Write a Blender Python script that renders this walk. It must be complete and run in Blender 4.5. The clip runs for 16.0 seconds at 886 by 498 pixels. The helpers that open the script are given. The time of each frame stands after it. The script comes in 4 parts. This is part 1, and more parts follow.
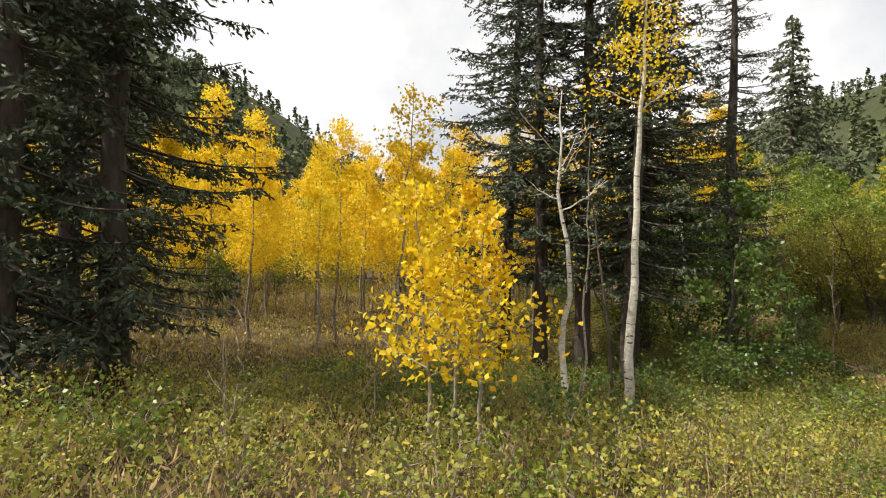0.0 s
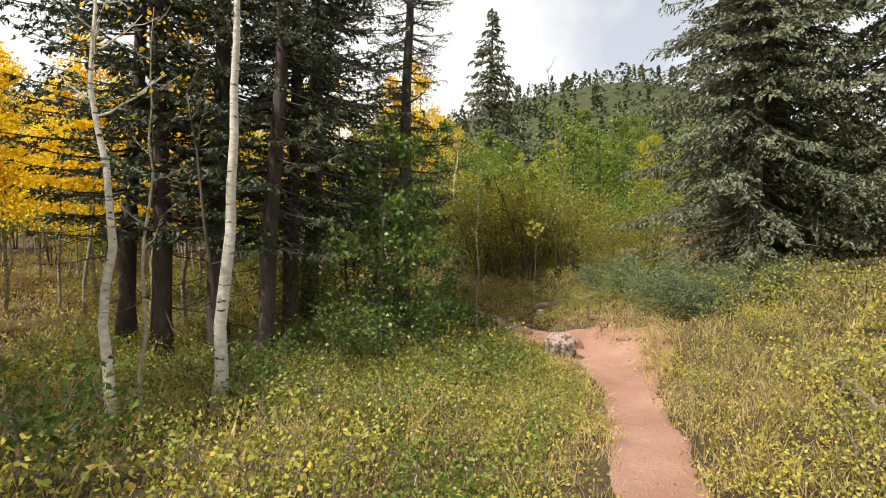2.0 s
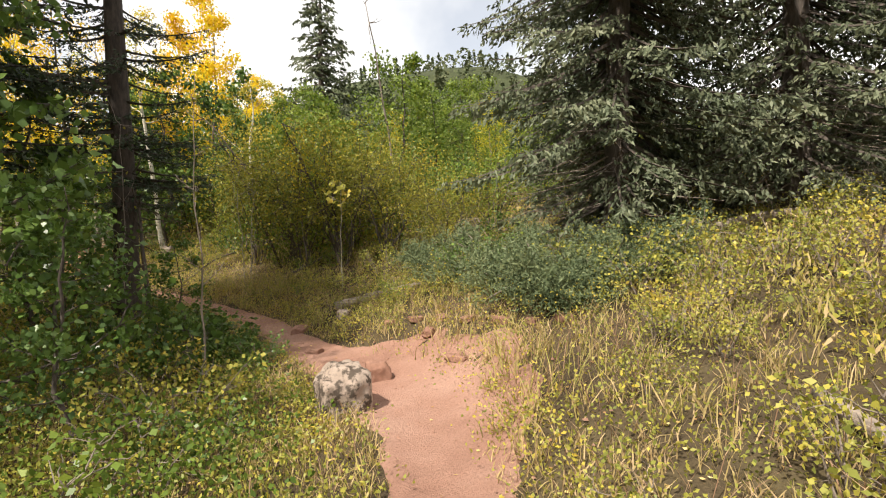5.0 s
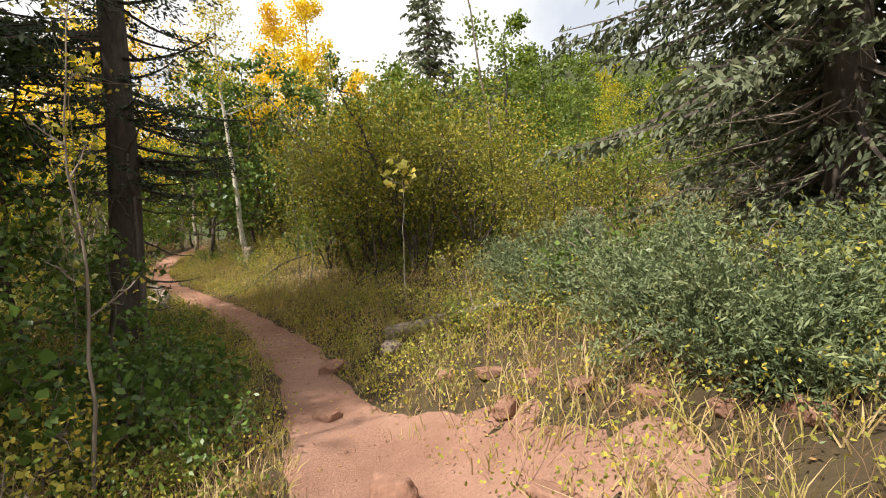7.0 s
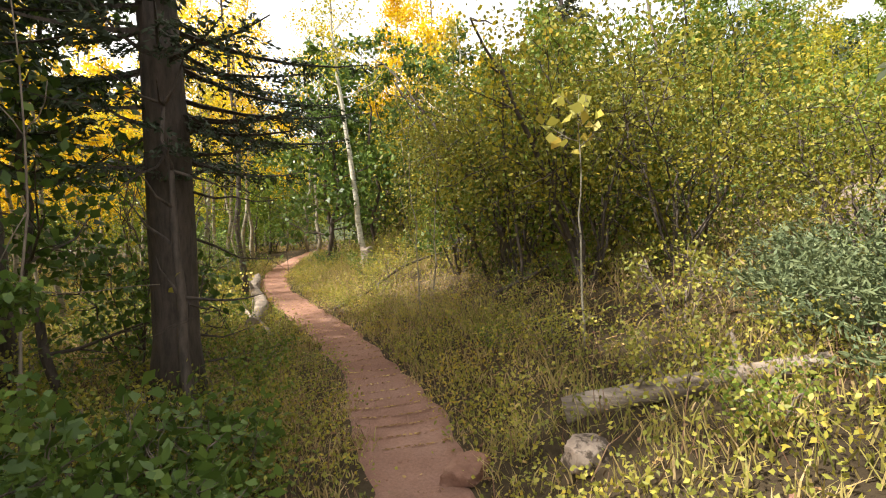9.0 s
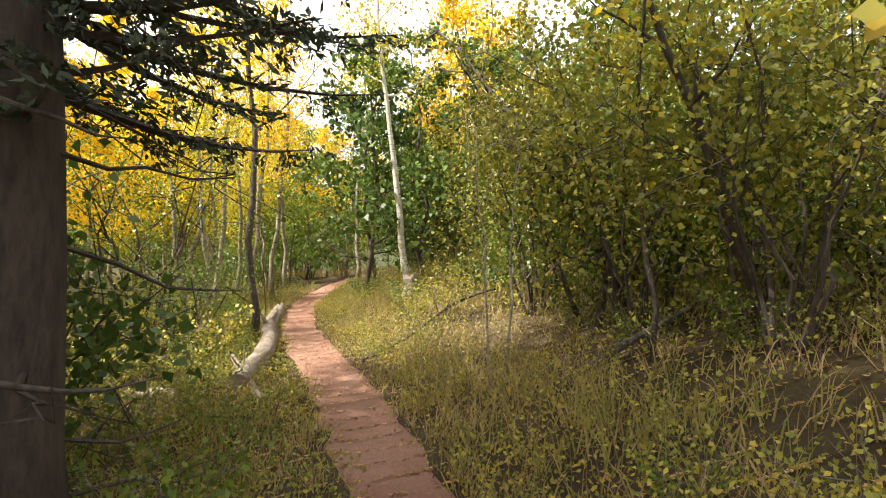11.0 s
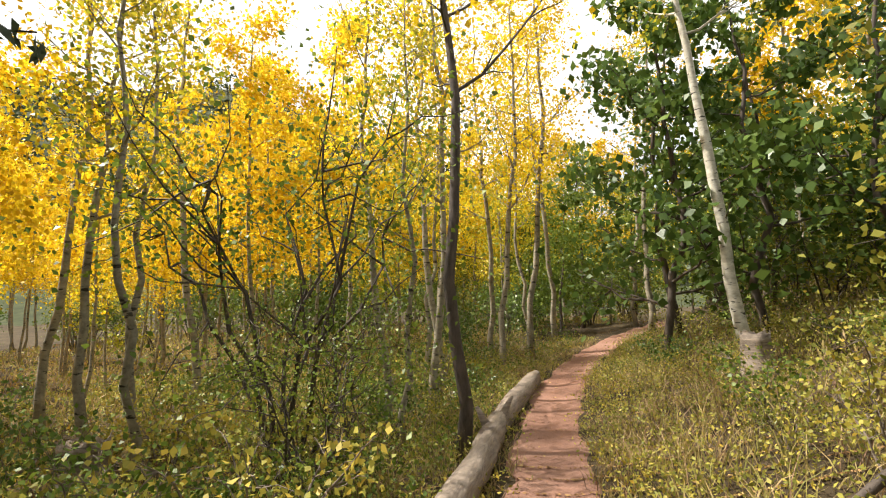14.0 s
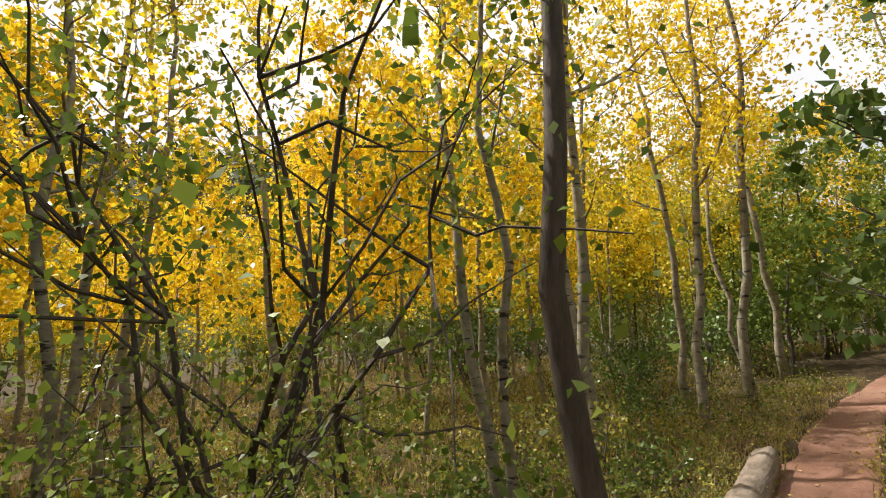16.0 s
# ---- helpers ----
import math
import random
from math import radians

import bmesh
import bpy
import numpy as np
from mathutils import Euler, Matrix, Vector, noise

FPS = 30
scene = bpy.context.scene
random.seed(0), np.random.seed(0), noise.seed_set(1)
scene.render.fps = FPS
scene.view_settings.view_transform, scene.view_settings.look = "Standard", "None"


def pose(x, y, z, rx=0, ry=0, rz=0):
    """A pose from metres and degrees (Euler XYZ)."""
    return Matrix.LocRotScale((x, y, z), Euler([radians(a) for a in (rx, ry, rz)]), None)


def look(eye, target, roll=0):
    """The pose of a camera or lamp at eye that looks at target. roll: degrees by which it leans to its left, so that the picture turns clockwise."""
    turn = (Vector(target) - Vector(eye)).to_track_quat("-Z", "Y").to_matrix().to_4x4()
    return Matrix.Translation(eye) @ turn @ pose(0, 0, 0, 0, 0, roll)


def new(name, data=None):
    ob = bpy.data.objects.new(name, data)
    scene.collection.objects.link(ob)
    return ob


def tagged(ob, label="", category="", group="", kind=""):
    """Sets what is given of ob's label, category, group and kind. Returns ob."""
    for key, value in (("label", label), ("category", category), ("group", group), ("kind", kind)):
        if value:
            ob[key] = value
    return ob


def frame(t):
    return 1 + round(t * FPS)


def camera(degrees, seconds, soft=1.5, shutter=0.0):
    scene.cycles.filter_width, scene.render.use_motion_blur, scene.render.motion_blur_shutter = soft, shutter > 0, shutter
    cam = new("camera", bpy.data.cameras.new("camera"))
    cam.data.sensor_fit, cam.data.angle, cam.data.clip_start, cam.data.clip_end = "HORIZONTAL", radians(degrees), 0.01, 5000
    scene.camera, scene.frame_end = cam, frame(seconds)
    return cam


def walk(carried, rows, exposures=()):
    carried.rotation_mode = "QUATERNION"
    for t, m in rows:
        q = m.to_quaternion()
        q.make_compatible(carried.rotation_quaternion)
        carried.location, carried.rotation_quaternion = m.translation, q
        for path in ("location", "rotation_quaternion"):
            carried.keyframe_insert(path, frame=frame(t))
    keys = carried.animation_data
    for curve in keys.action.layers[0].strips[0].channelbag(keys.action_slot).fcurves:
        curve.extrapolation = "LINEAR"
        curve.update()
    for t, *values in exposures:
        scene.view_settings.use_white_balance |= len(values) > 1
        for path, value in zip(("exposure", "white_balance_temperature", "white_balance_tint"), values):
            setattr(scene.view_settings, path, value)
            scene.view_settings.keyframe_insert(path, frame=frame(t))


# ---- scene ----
cam = camera(80.3, 16.0, soft=1.1)
walk(cam, [
    (0, pose(0, 0, 1.45, 91.21, -1.53, 0.02)),
    (0.5, pose(0.647, 0.409, 1.336, 90.46, -1.7, -5.79)),
    (1, pose(1.306, 0.859, 1.293, 90.05, -2.4, -13.92)),
    (1.5, pose(1.868, 1.308, 1.234, 89.68, -1.9, -20.81)),
    (2, pose(2.515, 1.774, 1.121, 88.88, -1.6, -27.5)),
    (2.5, pose(3.119, 2.251, 1.063, 87.88, -1.05, -35.39)),
    (3, pose(3.723, 2.73, 0.991, 87.72, 0.32, -40.25)),
    (3.5, pose(4.256, 3.221, 0.946, 87.24, 0.15, -44.16)),
    (6, pose(7.118, 5.735, 0.739, 87.52, 2.23, -40.59)),
    (6.5, pose(7.679, 6.268, 0.71, 87.49, 1.99, -36.49)),
    (7, pose(8.197, 6.829, 0.693, 87.63, 1.3, -30.71)),
    (7.5, pose(8.604, 7.474, 0.662, 88.02, 0.48, -23.44)),
    (8, pose(8.856, 8.146, 0.655, 88.56, 0.47, -19.94)),
    (8.5, pose(9.038, 8.861, 0.647, 88.24, 1.64, -18.7)),
    (9, pose(9.095, 9.59, 0.594, 88.01, 1.89, -17.1)),
    (11.5, pose(9.701, 12.896, 0.522, 92.3, -0.17, -9)),
    (12, pose(9.86, 13.677, 0.55, 92.98, -0.06, -3.4)),
    (12.5, pose(9.944, 14.39, 0.589, 93.44, 0.1, 3.61)),
    (13, pose(9.971, 15.095, 0.599, 93.57, -0.01, 9.91)),
    (13.5, pose(9.878, 15.741, 0.621, 94.51, 0.56, 13.93)),
    (14, pose(9.754, 16.434, 0.631, 96.14, 1.31, 18.55)),
    (14.5, pose(9.59, 17.135, 0.627, 97.76, 0.98, 22.94)),
    (15, pose(9.439, 17.799, 0.642, 98.96, 1.15, 27.75)),
    (15.5, pose(9.296, 18.468, 0.657, 99.35, 2.32, 32.58)),
    (16, pose(9.216, 19.145, 0.693, 99.52, 2.49, 37.97)),
], exposures=[(0.0, 0.42), (1.5, 0.44), (3.0, 0.70), (6.5, 0.63), (9.0, 1.12), (11.5, 1.32), (12.5, 1.25), (14.0, 0.88), (15.5, 0.5), (16.0, 0.48)])

# ---- world and sun ----
SUN_ELEV, SUN_AZ = 53.0, -100.0          # azimuth from +y towards +x
world = bpy.data.worlds.new("sky")
scene.world = world
world.use_nodes = True
wn = world.node_tree
sky = wn.nodes.new("ShaderNodeTexSky")
sky.sky_type = "NISHITA"
sky.sun_disc = False
sky.sun_elevation = radians(SUN_ELEV)
sky.sun_rotation = radians(SUN_AZ)
sky.dust_density = 3.0
# thin high cloud lying over the blue
coord = wn.nodes.new("ShaderNodeTexCoord")
cloud = wn.nodes.new("ShaderNodeTexNoise")
cloud.inputs["Scale"].default_value = 2.2
cloud.inputs["Detail"].default_value = 6
ramp = wn.nodes.new("ShaderNodeMapRange")
ramp.inputs[1].default_value, ramp.inputs[2].default_value = 0.36, 0.56
ramp.inputs[3].default_value, ramp.inputs[4].default_value = 0.45, 1.0
mixc = wn.nodes.new("ShaderNodeMix")
mixc.data_type = "RGBA"
wn.links.new(coord.outputs["Generated"], cloud.inputs["Vector"])
wn.links.new(cloud.outputs[0], ramp.inputs[0])
wn.links.new(ramp.outputs[0], mixc.inputs[0])
wn.links.new(sky.outputs[0], mixc.inputs[6])
mixc.inputs[7].default_value = (8.6, 8.4, 8.1, 1)
background = wn.nodes["Background"]
background.inputs[1].default_value = 0.10
wn.links.new(mixc.outputs[2], background.inputs[0])
sun_data = bpy.data.lights.new("sun", "SUN")
sun_data.energy, sun_data.angle, sun_data.color = 5.0, radians(1.2), (1.0, 0.93, 0.82)
sun = new("sun", sun_data)
_e, _a = radians(SUN_ELEV), radians(SUN_AZ)
sun.matrix_world = look((0, 0, 60), Vector((0, 0, 60)) - Vector((math.sin(_a) * math.cos(_e), math.cos(_a) * math.cos(_e), math.sin(_e))))


# ---- materials ----
def nodes_of(name):
    mat = bpy.data.materials.new(name)
    mat.use_nodes = True
    return mat, mat.node_tree, mat.node_tree.nodes["Principled BSDF"]


def noise_node(nt, scale, detail=4, rough=0.6, stretch=None):
    tc = nt.nodes.new("ShaderNodeTexCoord")
    n = nt.nodes.new("ShaderNodeTexNoise")
    n.inputs["Scale"].default_value, n.inputs["Detail"].default_value, n.inputs["Roughness"].default_value = scale, detail, rough
    src = tc.outputs["Object"]
    if stretch:
        mp = nt.nodes.new("ShaderNodeMapping")
        mp.inputs["Scale"].default_value = stretch
        nt.links.new(src, mp.inputs[0])
        src = mp.outputs[0]
    nt.links.new(src, n.inputs["Vector"])
    return n.outputs[0]


def ramp_node(nt, src, stops):
    r = nt.nodes.new("ShaderNodeValToRGB")
    while len(r.color_ramp.elements) < len(stops):
        r.color_ramp.elements.new(0.5)
    for el, (p, c) in zip(r.color_ramp.elements, stops):
        el.position, el.color = p, (*c, 1)
    nt.links.new(src, r.inputs[0])
    return r.outputs[0]


def mix_node(nt, fac, a, b, mode="MIX"):
    m = nt.nodes.new("ShaderNodeMix")
    m.data_type, m.blend_type = "RGBA", mode
    for sock, v in ((0, fac), (6, a), (7, b)):
        if isinstance(v, (int, float)):
            m.inputs[sock].default_value = v
        elif isinstance(v, tuple):
            m.inputs[sock].default_value = (*v, 1)
        else:
            nt.links.new(v, m.inputs[sock])
    return m.outputs[2]


def bump_node(nt, bsdf, height, strength, distance):
    b = nt.nodes.new("ShaderNodeBump")
    b.inputs["Strength"].default_value, b.inputs["Distance"].default_value = strength, distance
    nt.links.new(height, b.inputs["Height"])
    nt.links.new(b.outputs[0], bsdf.inputs["Normal"])


def leaf_material(name, stops, rough=0.5, through_light=0.35, patch=0.5):
    """Leaves: each leaf its own shade, with drifts of colour over the plant; light shines through."""
    mat, nt, bsdf = nodes_of(name)
    geo = nt.nodes.new("ShaderNodeNewGeometry")
    obj = nt.nodes.new("ShaderNodeObjectInfo")
    big = noise_node(nt, patch, 2)
    add = nt.nodes.new("ShaderNodeMath")
    add.operation = "MULTIPLY_ADD"
    nt.links.new(geo.outputs["Random Per Island"], add.inputs[0])
    add.inputs[1].default_value = 0.55
    sub = nt.nodes.new("ShaderNodeMath")
    sub.operation = "MULTIPLY_ADD"
    nt.links.new(big, sub.inputs[0])
    sub.inputs[1].default_value, sub.inputs[2].default_value = 1.3, -0.5
    rnd = nt.nodes.new("ShaderNodeMath")
    rnd.operation = "MULTIPLY_ADD"
    nt.links.new(obj.outputs["Random"], rnd.inputs[0])
    rnd.inputs[1].default_value = 0.25
    nt.links.new(sub.outputs[0], rnd.inputs[2])
    nt.links.new(rnd.outputs[0], add.inputs[2])
    col = ramp_node(nt, add.outputs[0], stops)
    nt.links.new(col, bsdf.inputs["Base Color"])
    bsdf.inputs["Roughness"].default_value = rough
    bsdf.inputs["Specular IOR Level"].default_value = 0.3
    tr = nt.nodes.new("ShaderNodeBsdfTranslucent")
    nt.links.new(col, tr.inputs["Color"])
    ms = nt.nodes.new("ShaderNodeMixShader")
    ms.inputs[0].default_value = through_light
    nt.links.new(bsdf.outputs[0], ms.inputs[1])
    nt.links.new(tr.outputs[0], ms.inputs[2])
    nt.links.new(ms.outputs[0], nt.nodes["Material Output"].inputs[0])
    return mat


def bark_material(name, dark, light, scale=6.0, stretch=(1, 1, 0.25), marks=None, strength=0.6):
    mat, nt, bsdf = nodes_of(name)
    n = noise_node(nt, scale * 3, 6, 0.7, stretch)
    col = ramp_node(nt, n, [(0.3, dark), (0.7, light)])
    if marks:
        eyes = noise_node(nt, 9, 3, 0.5, (0.7, 0.7, 2.6))
        col = mix_node(nt, ramp_node(nt, eyes, [(0.60, (0, 0, 0)), (0.66, (1, 1, 1))]), col, marks)
        stain = noise_node(nt, 1.4, 3, 0.5)
        col = mix_node(nt, ramp_node(nt, stain, [(0.52, (0, 0, 0)), (0.75, (0.8, 0.8, 0.8))]), col, dark)
    nt.links.new(col, bsdf.inputs["Base Color"])
    bsdf.inputs["Roughness"].default_value = 0.85
    bump_node(nt, bsdf, n, strength, 0.02)
    return mat


M_NEEDLE = leaf_material("needles_dark", [(0.0, (0.028, 0.042, 0.022)), (0.5, (0.055, 0.075, 0.04)), (1.0, (0.10, 0.115, 0.065))], 0.6, 0.12)
M_NEEDLE_BLUE = leaf_material("needles_grey_green", [(0.0, (0.05, 0.065, 0.035)), (0.5, (0.105, 0.125, 0.07)), (1.0, (0.20, 0.21, 0.125))], 0.6, 0.12)
M_JUNIPER = leaf_material("juniper_scales", [(0.0, (0.04, 0.062, 0.028)), (0.5, (0.115, 0.15, 0.07)), (1.0, (0.23, 0.26, 0.12))], 0.6, 0.15, 2.2)
M_YELLOW = leaf_material("aspen_leaves_yellow", [(0.0, (0.60, 0.35, 0.010)), (0.35, (0.78, 0.52, 0.016)), (0.7, (0.86, 0.67, 0.03)), (1.0, (0.76, 0.71, 0.06))], 0.45, 0.55, 0.35)
M_LIME = leaf_material("aspen_leaves_turning", [(0.0, (0.16, 0.22, 0.02)), (0.5, (0.42, 0.40, 0.03)), (1.0, (0.75, 0.55, 0.04))], 0.45, 0.45, 0.6)
M_GREEN = leaf_material("broad_leaves_green", [(0.0, (0.06, 0.10, 0.016)), (0.5, (0.14, 0.205, 0.03)), (1.0, (0.29, 0.34, 0.05))], 0.4, 0.35, 0.6)
M_DEEP = leaf_material("broad_leaves_deep_green", [(0.0, (0.04, 0.08, 0.016)), (0.5, (0.09, 0.15, 0.03)), (1.0, (0.19, 0.27, 0.055))], 0.35, 0.3, 0.8)
M_OLIVE = leaf_material("shrub_leaves_olive", [(0.0, (0.11, 0.12, 0.02)), (0.5, (0.25, 0.24, 0.035)), (0.85, (0.44, 0.35, 0.035)), (1.0, (0.58, 0.38, 0.035))], 0.5, 0.35, 0.7)
M_HERB = leaf_material("herb_leaves", [(0.0, (0.11, 0.14, 0.03)), (0.45, (0.25, 0.26, 0.05)), (0.8, (0.45, 0.40, 0.07)), (1.0, (0.60, 0.43, 0.06))], 0.5, 0.35, 1.4)
M_HERB_YELLOW = leaf_material("herb_leaves_yellow", [(0.0, (0.20, 0.22, 0.04)), (0.5, (0.42, 0.38, 0.07)), (1.0, (0.68, 0.46, 0.07))], 0.5, 0.35, 0.6)
M_GRASS = leaf_material("grass_dry", [(0.0, (0.17, 0.19, 0.04)), (0.35, (0.34, 0.30, 0.085)), (0.65, (0.47, 0.35, 0.155)), (1.0, (0.56, 0.41, 0.24))], 0.6, 0.3, 0.9)
M_STEMS = leaf_material("dry_stems", [(0.0, (0.10, 0.055, 0.035)), (0.5, (0.24, 0.14, 0.085)), (1.0, (0.42, 0.29, 0.17))], 0.7, 0.1, 1.0)
M_LITTER = leaf_material("fallen_leaves", [(0.0, (0.12, 0.06, 0.025)), (0.5, (0.35, 0.20, 0.08)), (0.8, (0.60, 0.42, 0.14)), (1.0, (0.70, 0.55, 0.25))], 0.7, 0.1)
M_FAR = leaf_material("far_forest_leaves", [(0.0, (0.04, 0.06, 0.03)), (0.5, (0.075, 0.10, 0.045)), (1.0, (0.14, 0.15, 0.07))], 0.7, 0.1, 0.02)
M_DEAD = bark_material("dead_twigs", (0.11, 0.085, 0.065), (0.26, 0.21, 0.17))
M_BARK = bark_material("conifer_bark", (0.025, 0.02, 0.016), (0.10, 0.075, 0.06))
M_SPRUCE_BARK = bark_material("spruce_bark", (0.035, 0.027, 0.021), (0.11, 0.085, 0.068))
M_WHITE_BARK = bark_material("aspen_bark_white", (0.33, 0.30, 0.24), (0.72, 0.69, 0.60), 3, (1, 1, 1.8), (0.035, 0.03, 0.025), 0.25)
M_ASPEN_BARK = bark_material("aspen_bark_grey", (0.14, 0.12, 0.085), (0.38, 0.34, 0.26), 3, (1, 1, 1.2), (0.03, 0.025, 0.02), 0.3)
M_DARK_BARK = bark_material("old_bark_dark", (0.025, 0.02, 0.016), (0.13, 0.10, 0.08), 5)
M_LOG = bark_material("weathered_log", (0.11, 0.085, 0.065), (0.37, 0.30, 0.24), 4, (0.3, 0.3, 3))


def soil_material(name, stops, fine, grit=0.5):
    mat, nt, bsdf = nodes_of(name)
    n1 = noise_node(nt, 0.9, 5)
    n2 = noise_node(nt, fine, 6, 0.7)
    col = ramp_node(nt, n1, stops)
    col = mix_node(nt, 0.55, col, ramp_node(nt, n2, [(0.25, (0.35, 0.35, 0.35)), (0.75, (1, 1, 1))]), "MULTIPLY")
    nt.links.new(col, bsdf.inputs["Base Color"])
    bsdf.inputs["Roughness"].default_value = 0.95
    bsdf.inputs["Specular IOR Level"].default_value = 0.15
    bump_node(nt, bsdf, n2, grit, 0.03)
    return mat


M_SOIL = soil_material("forest_floor", [(0.3, (0.05, 0.036, 0.022)), (0.55, (0.095, 0.07, 0.04)), (0.75, (0.14, 0.11, 0.055))], 22, 0.9)
M_SLOPE = soil_material("wooded_slope", [(0.3, (0.035, 0.045, 0.02)), (0.55, (0.06, 0.07, 0.03)), (0.75, (0.09, 0.095, 0.04))], 0.35)
M_TRAIL = soil_material("red_dirt", [(0.3, (0.29, 0.155, 0.11)), (0.5, (0.39, 0.22, 0.16)), (0.72, (0.47, 0.29, 0.22))], 45, 0.8)
M_ROCK = soil_material("pale_rock", [(0.3, (0.30, 0.22, 0.17)), (0.55, (0.48, 0.39, 0.32)), (0.75, (0.58, 0.5, 0.42))], 14, 0.8)
_nt = M_ROCK.node_tree
_b = _nt.nodes["Principled BSDF"]
_spots = ramp_node(_nt, noise_node(_nt, 11, 4, 0.65), [(0.46, (0, 0, 0)), (0.56, (1, 1, 1))])
_nt.links.new(mix_node(_nt, _spots, _b.inputs["Base Color"].links[0].from_socket, (0.09, 0.07, 0.055)), _b.inputs["Base Color"])
M_RED_ROCK = soil_material("red_rock", [(0.3, (0.25, 0.125, 0.085)), (0.6, (0.38, 0.22, 0.16)), (0.75, (0.46, 0.32, 0.25))], 16, 0.8)


# ---- lie of the land ----
TRAIL = [(-9.0, -8.0, 0.75), (-5.0, -4.0, 0.45), (-1.6, -1.2, 0.15), (0.3, 0.2, 0.0), (2.5, 1.75, -0.32), (4.9, 3.65, -0.56), (7.0, 5.7, -0.76), (8.65, 7.9, -0.86),
         (9.35, 10.2, -0.90), (9.8, 12.5, -0.91), (9.95, 14.6, -0.86), (9.75, 17.0, -0.80), (9.35, 19.5, -0.72), (8.95, 22.5, -0.68), (8.9, 26.0, -0.55), (9.6, 30.0, -0.3), (11.5, 35.0, 0.1)]


def smooth_line(points, per=10):
    """Catmull-Rom through the points."""
    p = [Vector(q) for q in points]
    p = [2 * p[0] - p[1]] + p + [2 * p[-1] - p[-2]]
    out = []
    for i in range(1, len(p) - 2):
        a, b, c, d = p[i - 1:i + 3]
        for k in range(per):
            t = k / per
            out.append(0.5 * ((2 * b) + (c - a) * t + (2 * a - 5 * b + 4 * c - d) * t * t + (3 * b - a - 3 * c + d) * t ** 3))
    return out + [p[-2]]


TRAIL_LINE = smooth_line(TRAIL)
TL = np.array([tuple(v) for v in TRAIL_LINE])
TD = np.gradient(TL[:, :2], axis=0)
TD /= np.linalg.norm(TD, axis=1)[:, None]


def side_of(x, y):
    """Signed distance to the trail (positive to the right of one who walks it), and the trail's height there."""
    d2 = (TL[:, 0] - x) ** 2 + (TL[:, 1] - y) ** 2
    i = int(np.argmin(d2))
    s = (x - TL[i, 0]) * TD[i, 1] - (y - TL[i, 1]) * TD[i, 0]
    d = math.sqrt(d2[i])
    return (d if s > 0 else -d), TL[i, 2], i


def smoothstep(a, b, v):
    t = min(1, max(0, (v - a) / (b - a)))
    return t * t * (3 - 2 * t)


def height(x, y):
    """Height of the ground."""
    s, z, i = side_of(x, y)
    d = abs(s)
    if s > 0:
        bank = 0.20 * max(0, d - 0.5) * (1 - smoothstep(9, 40, d) * 0.5) + 0.25 * smoothstep(0.35, 1.2, d) * smoothstep(4, 8, y) * (1 - smoothstep(14, 18, y))
    else:
        bank = -0.05 * min(d, 9) - 0.10 * smoothstep(0.3, 1.5, d)
    r = math.hypot(x - 6, y - 10)
    rough = 0.10 * noise.noise((x * 0.35, y * 0.35, 3)) + 0.05 * noise.noise((x * 1.1, y * 1.1, 7))
    rough *= smoothstep(0.25, 1.4, d)
    dish = -0.035 * (1 - smoothstep(0.1, 0.42, d)) + 0.012 * noise.noise((x * 2.5, y * 2.5, 1))
    # wooded ridges round the valley
    a = math.atan2(x - 6, y - 10)
    ridge = smoothstep(50, 330, r)
    top = 88 * math.exp(-((a + 0.62) / 0.34) ** 2) + 46 * math.exp(-((a - 0.75) / 0.42) ** 2) + 115 * math.exp(-((a + 1.5) / 0.5) ** 2) + 30
    top *= 1 + 0.25 * noise.noise((x * 0.012, y * 0.012, 5))
    side = z if r < 60 else z * max(0, 1 - (r - 60) / 80)
    return side + bank * (1 - 0.7 * smoothstep(40, 140, r)) + rough + dish + ridge * top


# ---- mesh helpers ----
def quads_mesh(name, verts, mats, face_mats=None, n=4, smooth=False):
    """A mesh from a numpy array (faces, n, 3)."""
    k = len(verts)
    me = bpy.data.meshes.new(name)
    me.vertices.add(k * n)
    me.vertices.foreach_set("co", np.ascontiguousarray(verts, dtype=np.float32).ravel())
    me.loops.add(k * n)
    me.loops.foreach_set("vertex_index", np.arange(k * n, dtype=np.int32))
    me.polygons.add(k)
    me.polygons.foreach_set("loop_start", np.arange(0, k * n, n, dtype=np.int32))
    me.polygons.foreach_set("loop_total", np.full(k, n, dtype=np.int32))
    for m in mats:
        me.materials.append(m)
    if face_mats is not None:
        me.polygons.foreach_set("material_index", np.asarray(face_mats, dtype=np.int32))
    me.update(calc_edges=True)
    return me


def unit(v):
    return v / np.maximum(np.linalg.norm(v, axis=-1, keepdims=True), 1e-9)


def leaf_quads(rng, centres, length, width, axis=None, spread=1.0, droop=0.0):
    """Diamond leaves round the centres; axis: the way they point."""
    k = len(centres)
    a = rng.normal(size=(k, 3))
    if axis is not None:
        a = axis + spread * a
    a[:, 2] -= droop
    a = unit(a)
    b = unit(np.cross(a, rng.normal(size=(k, 3))))
    c = np.cross(a, b)
    ln = length * rng.uniform(0.65, 1.25, (k, 1))
    w = width * rng.uniform(0.7, 1.2, (k, 1))
    return np.stack([centres - a * ln * 0.5, centres + b * w * 0.5 + c * w * 0.18 - a * ln * 0.08, centres + a * ln * 0.5, centres - b * w * 0.5 + c * w * 0.18 - a * ln * 0.08], axis=1)


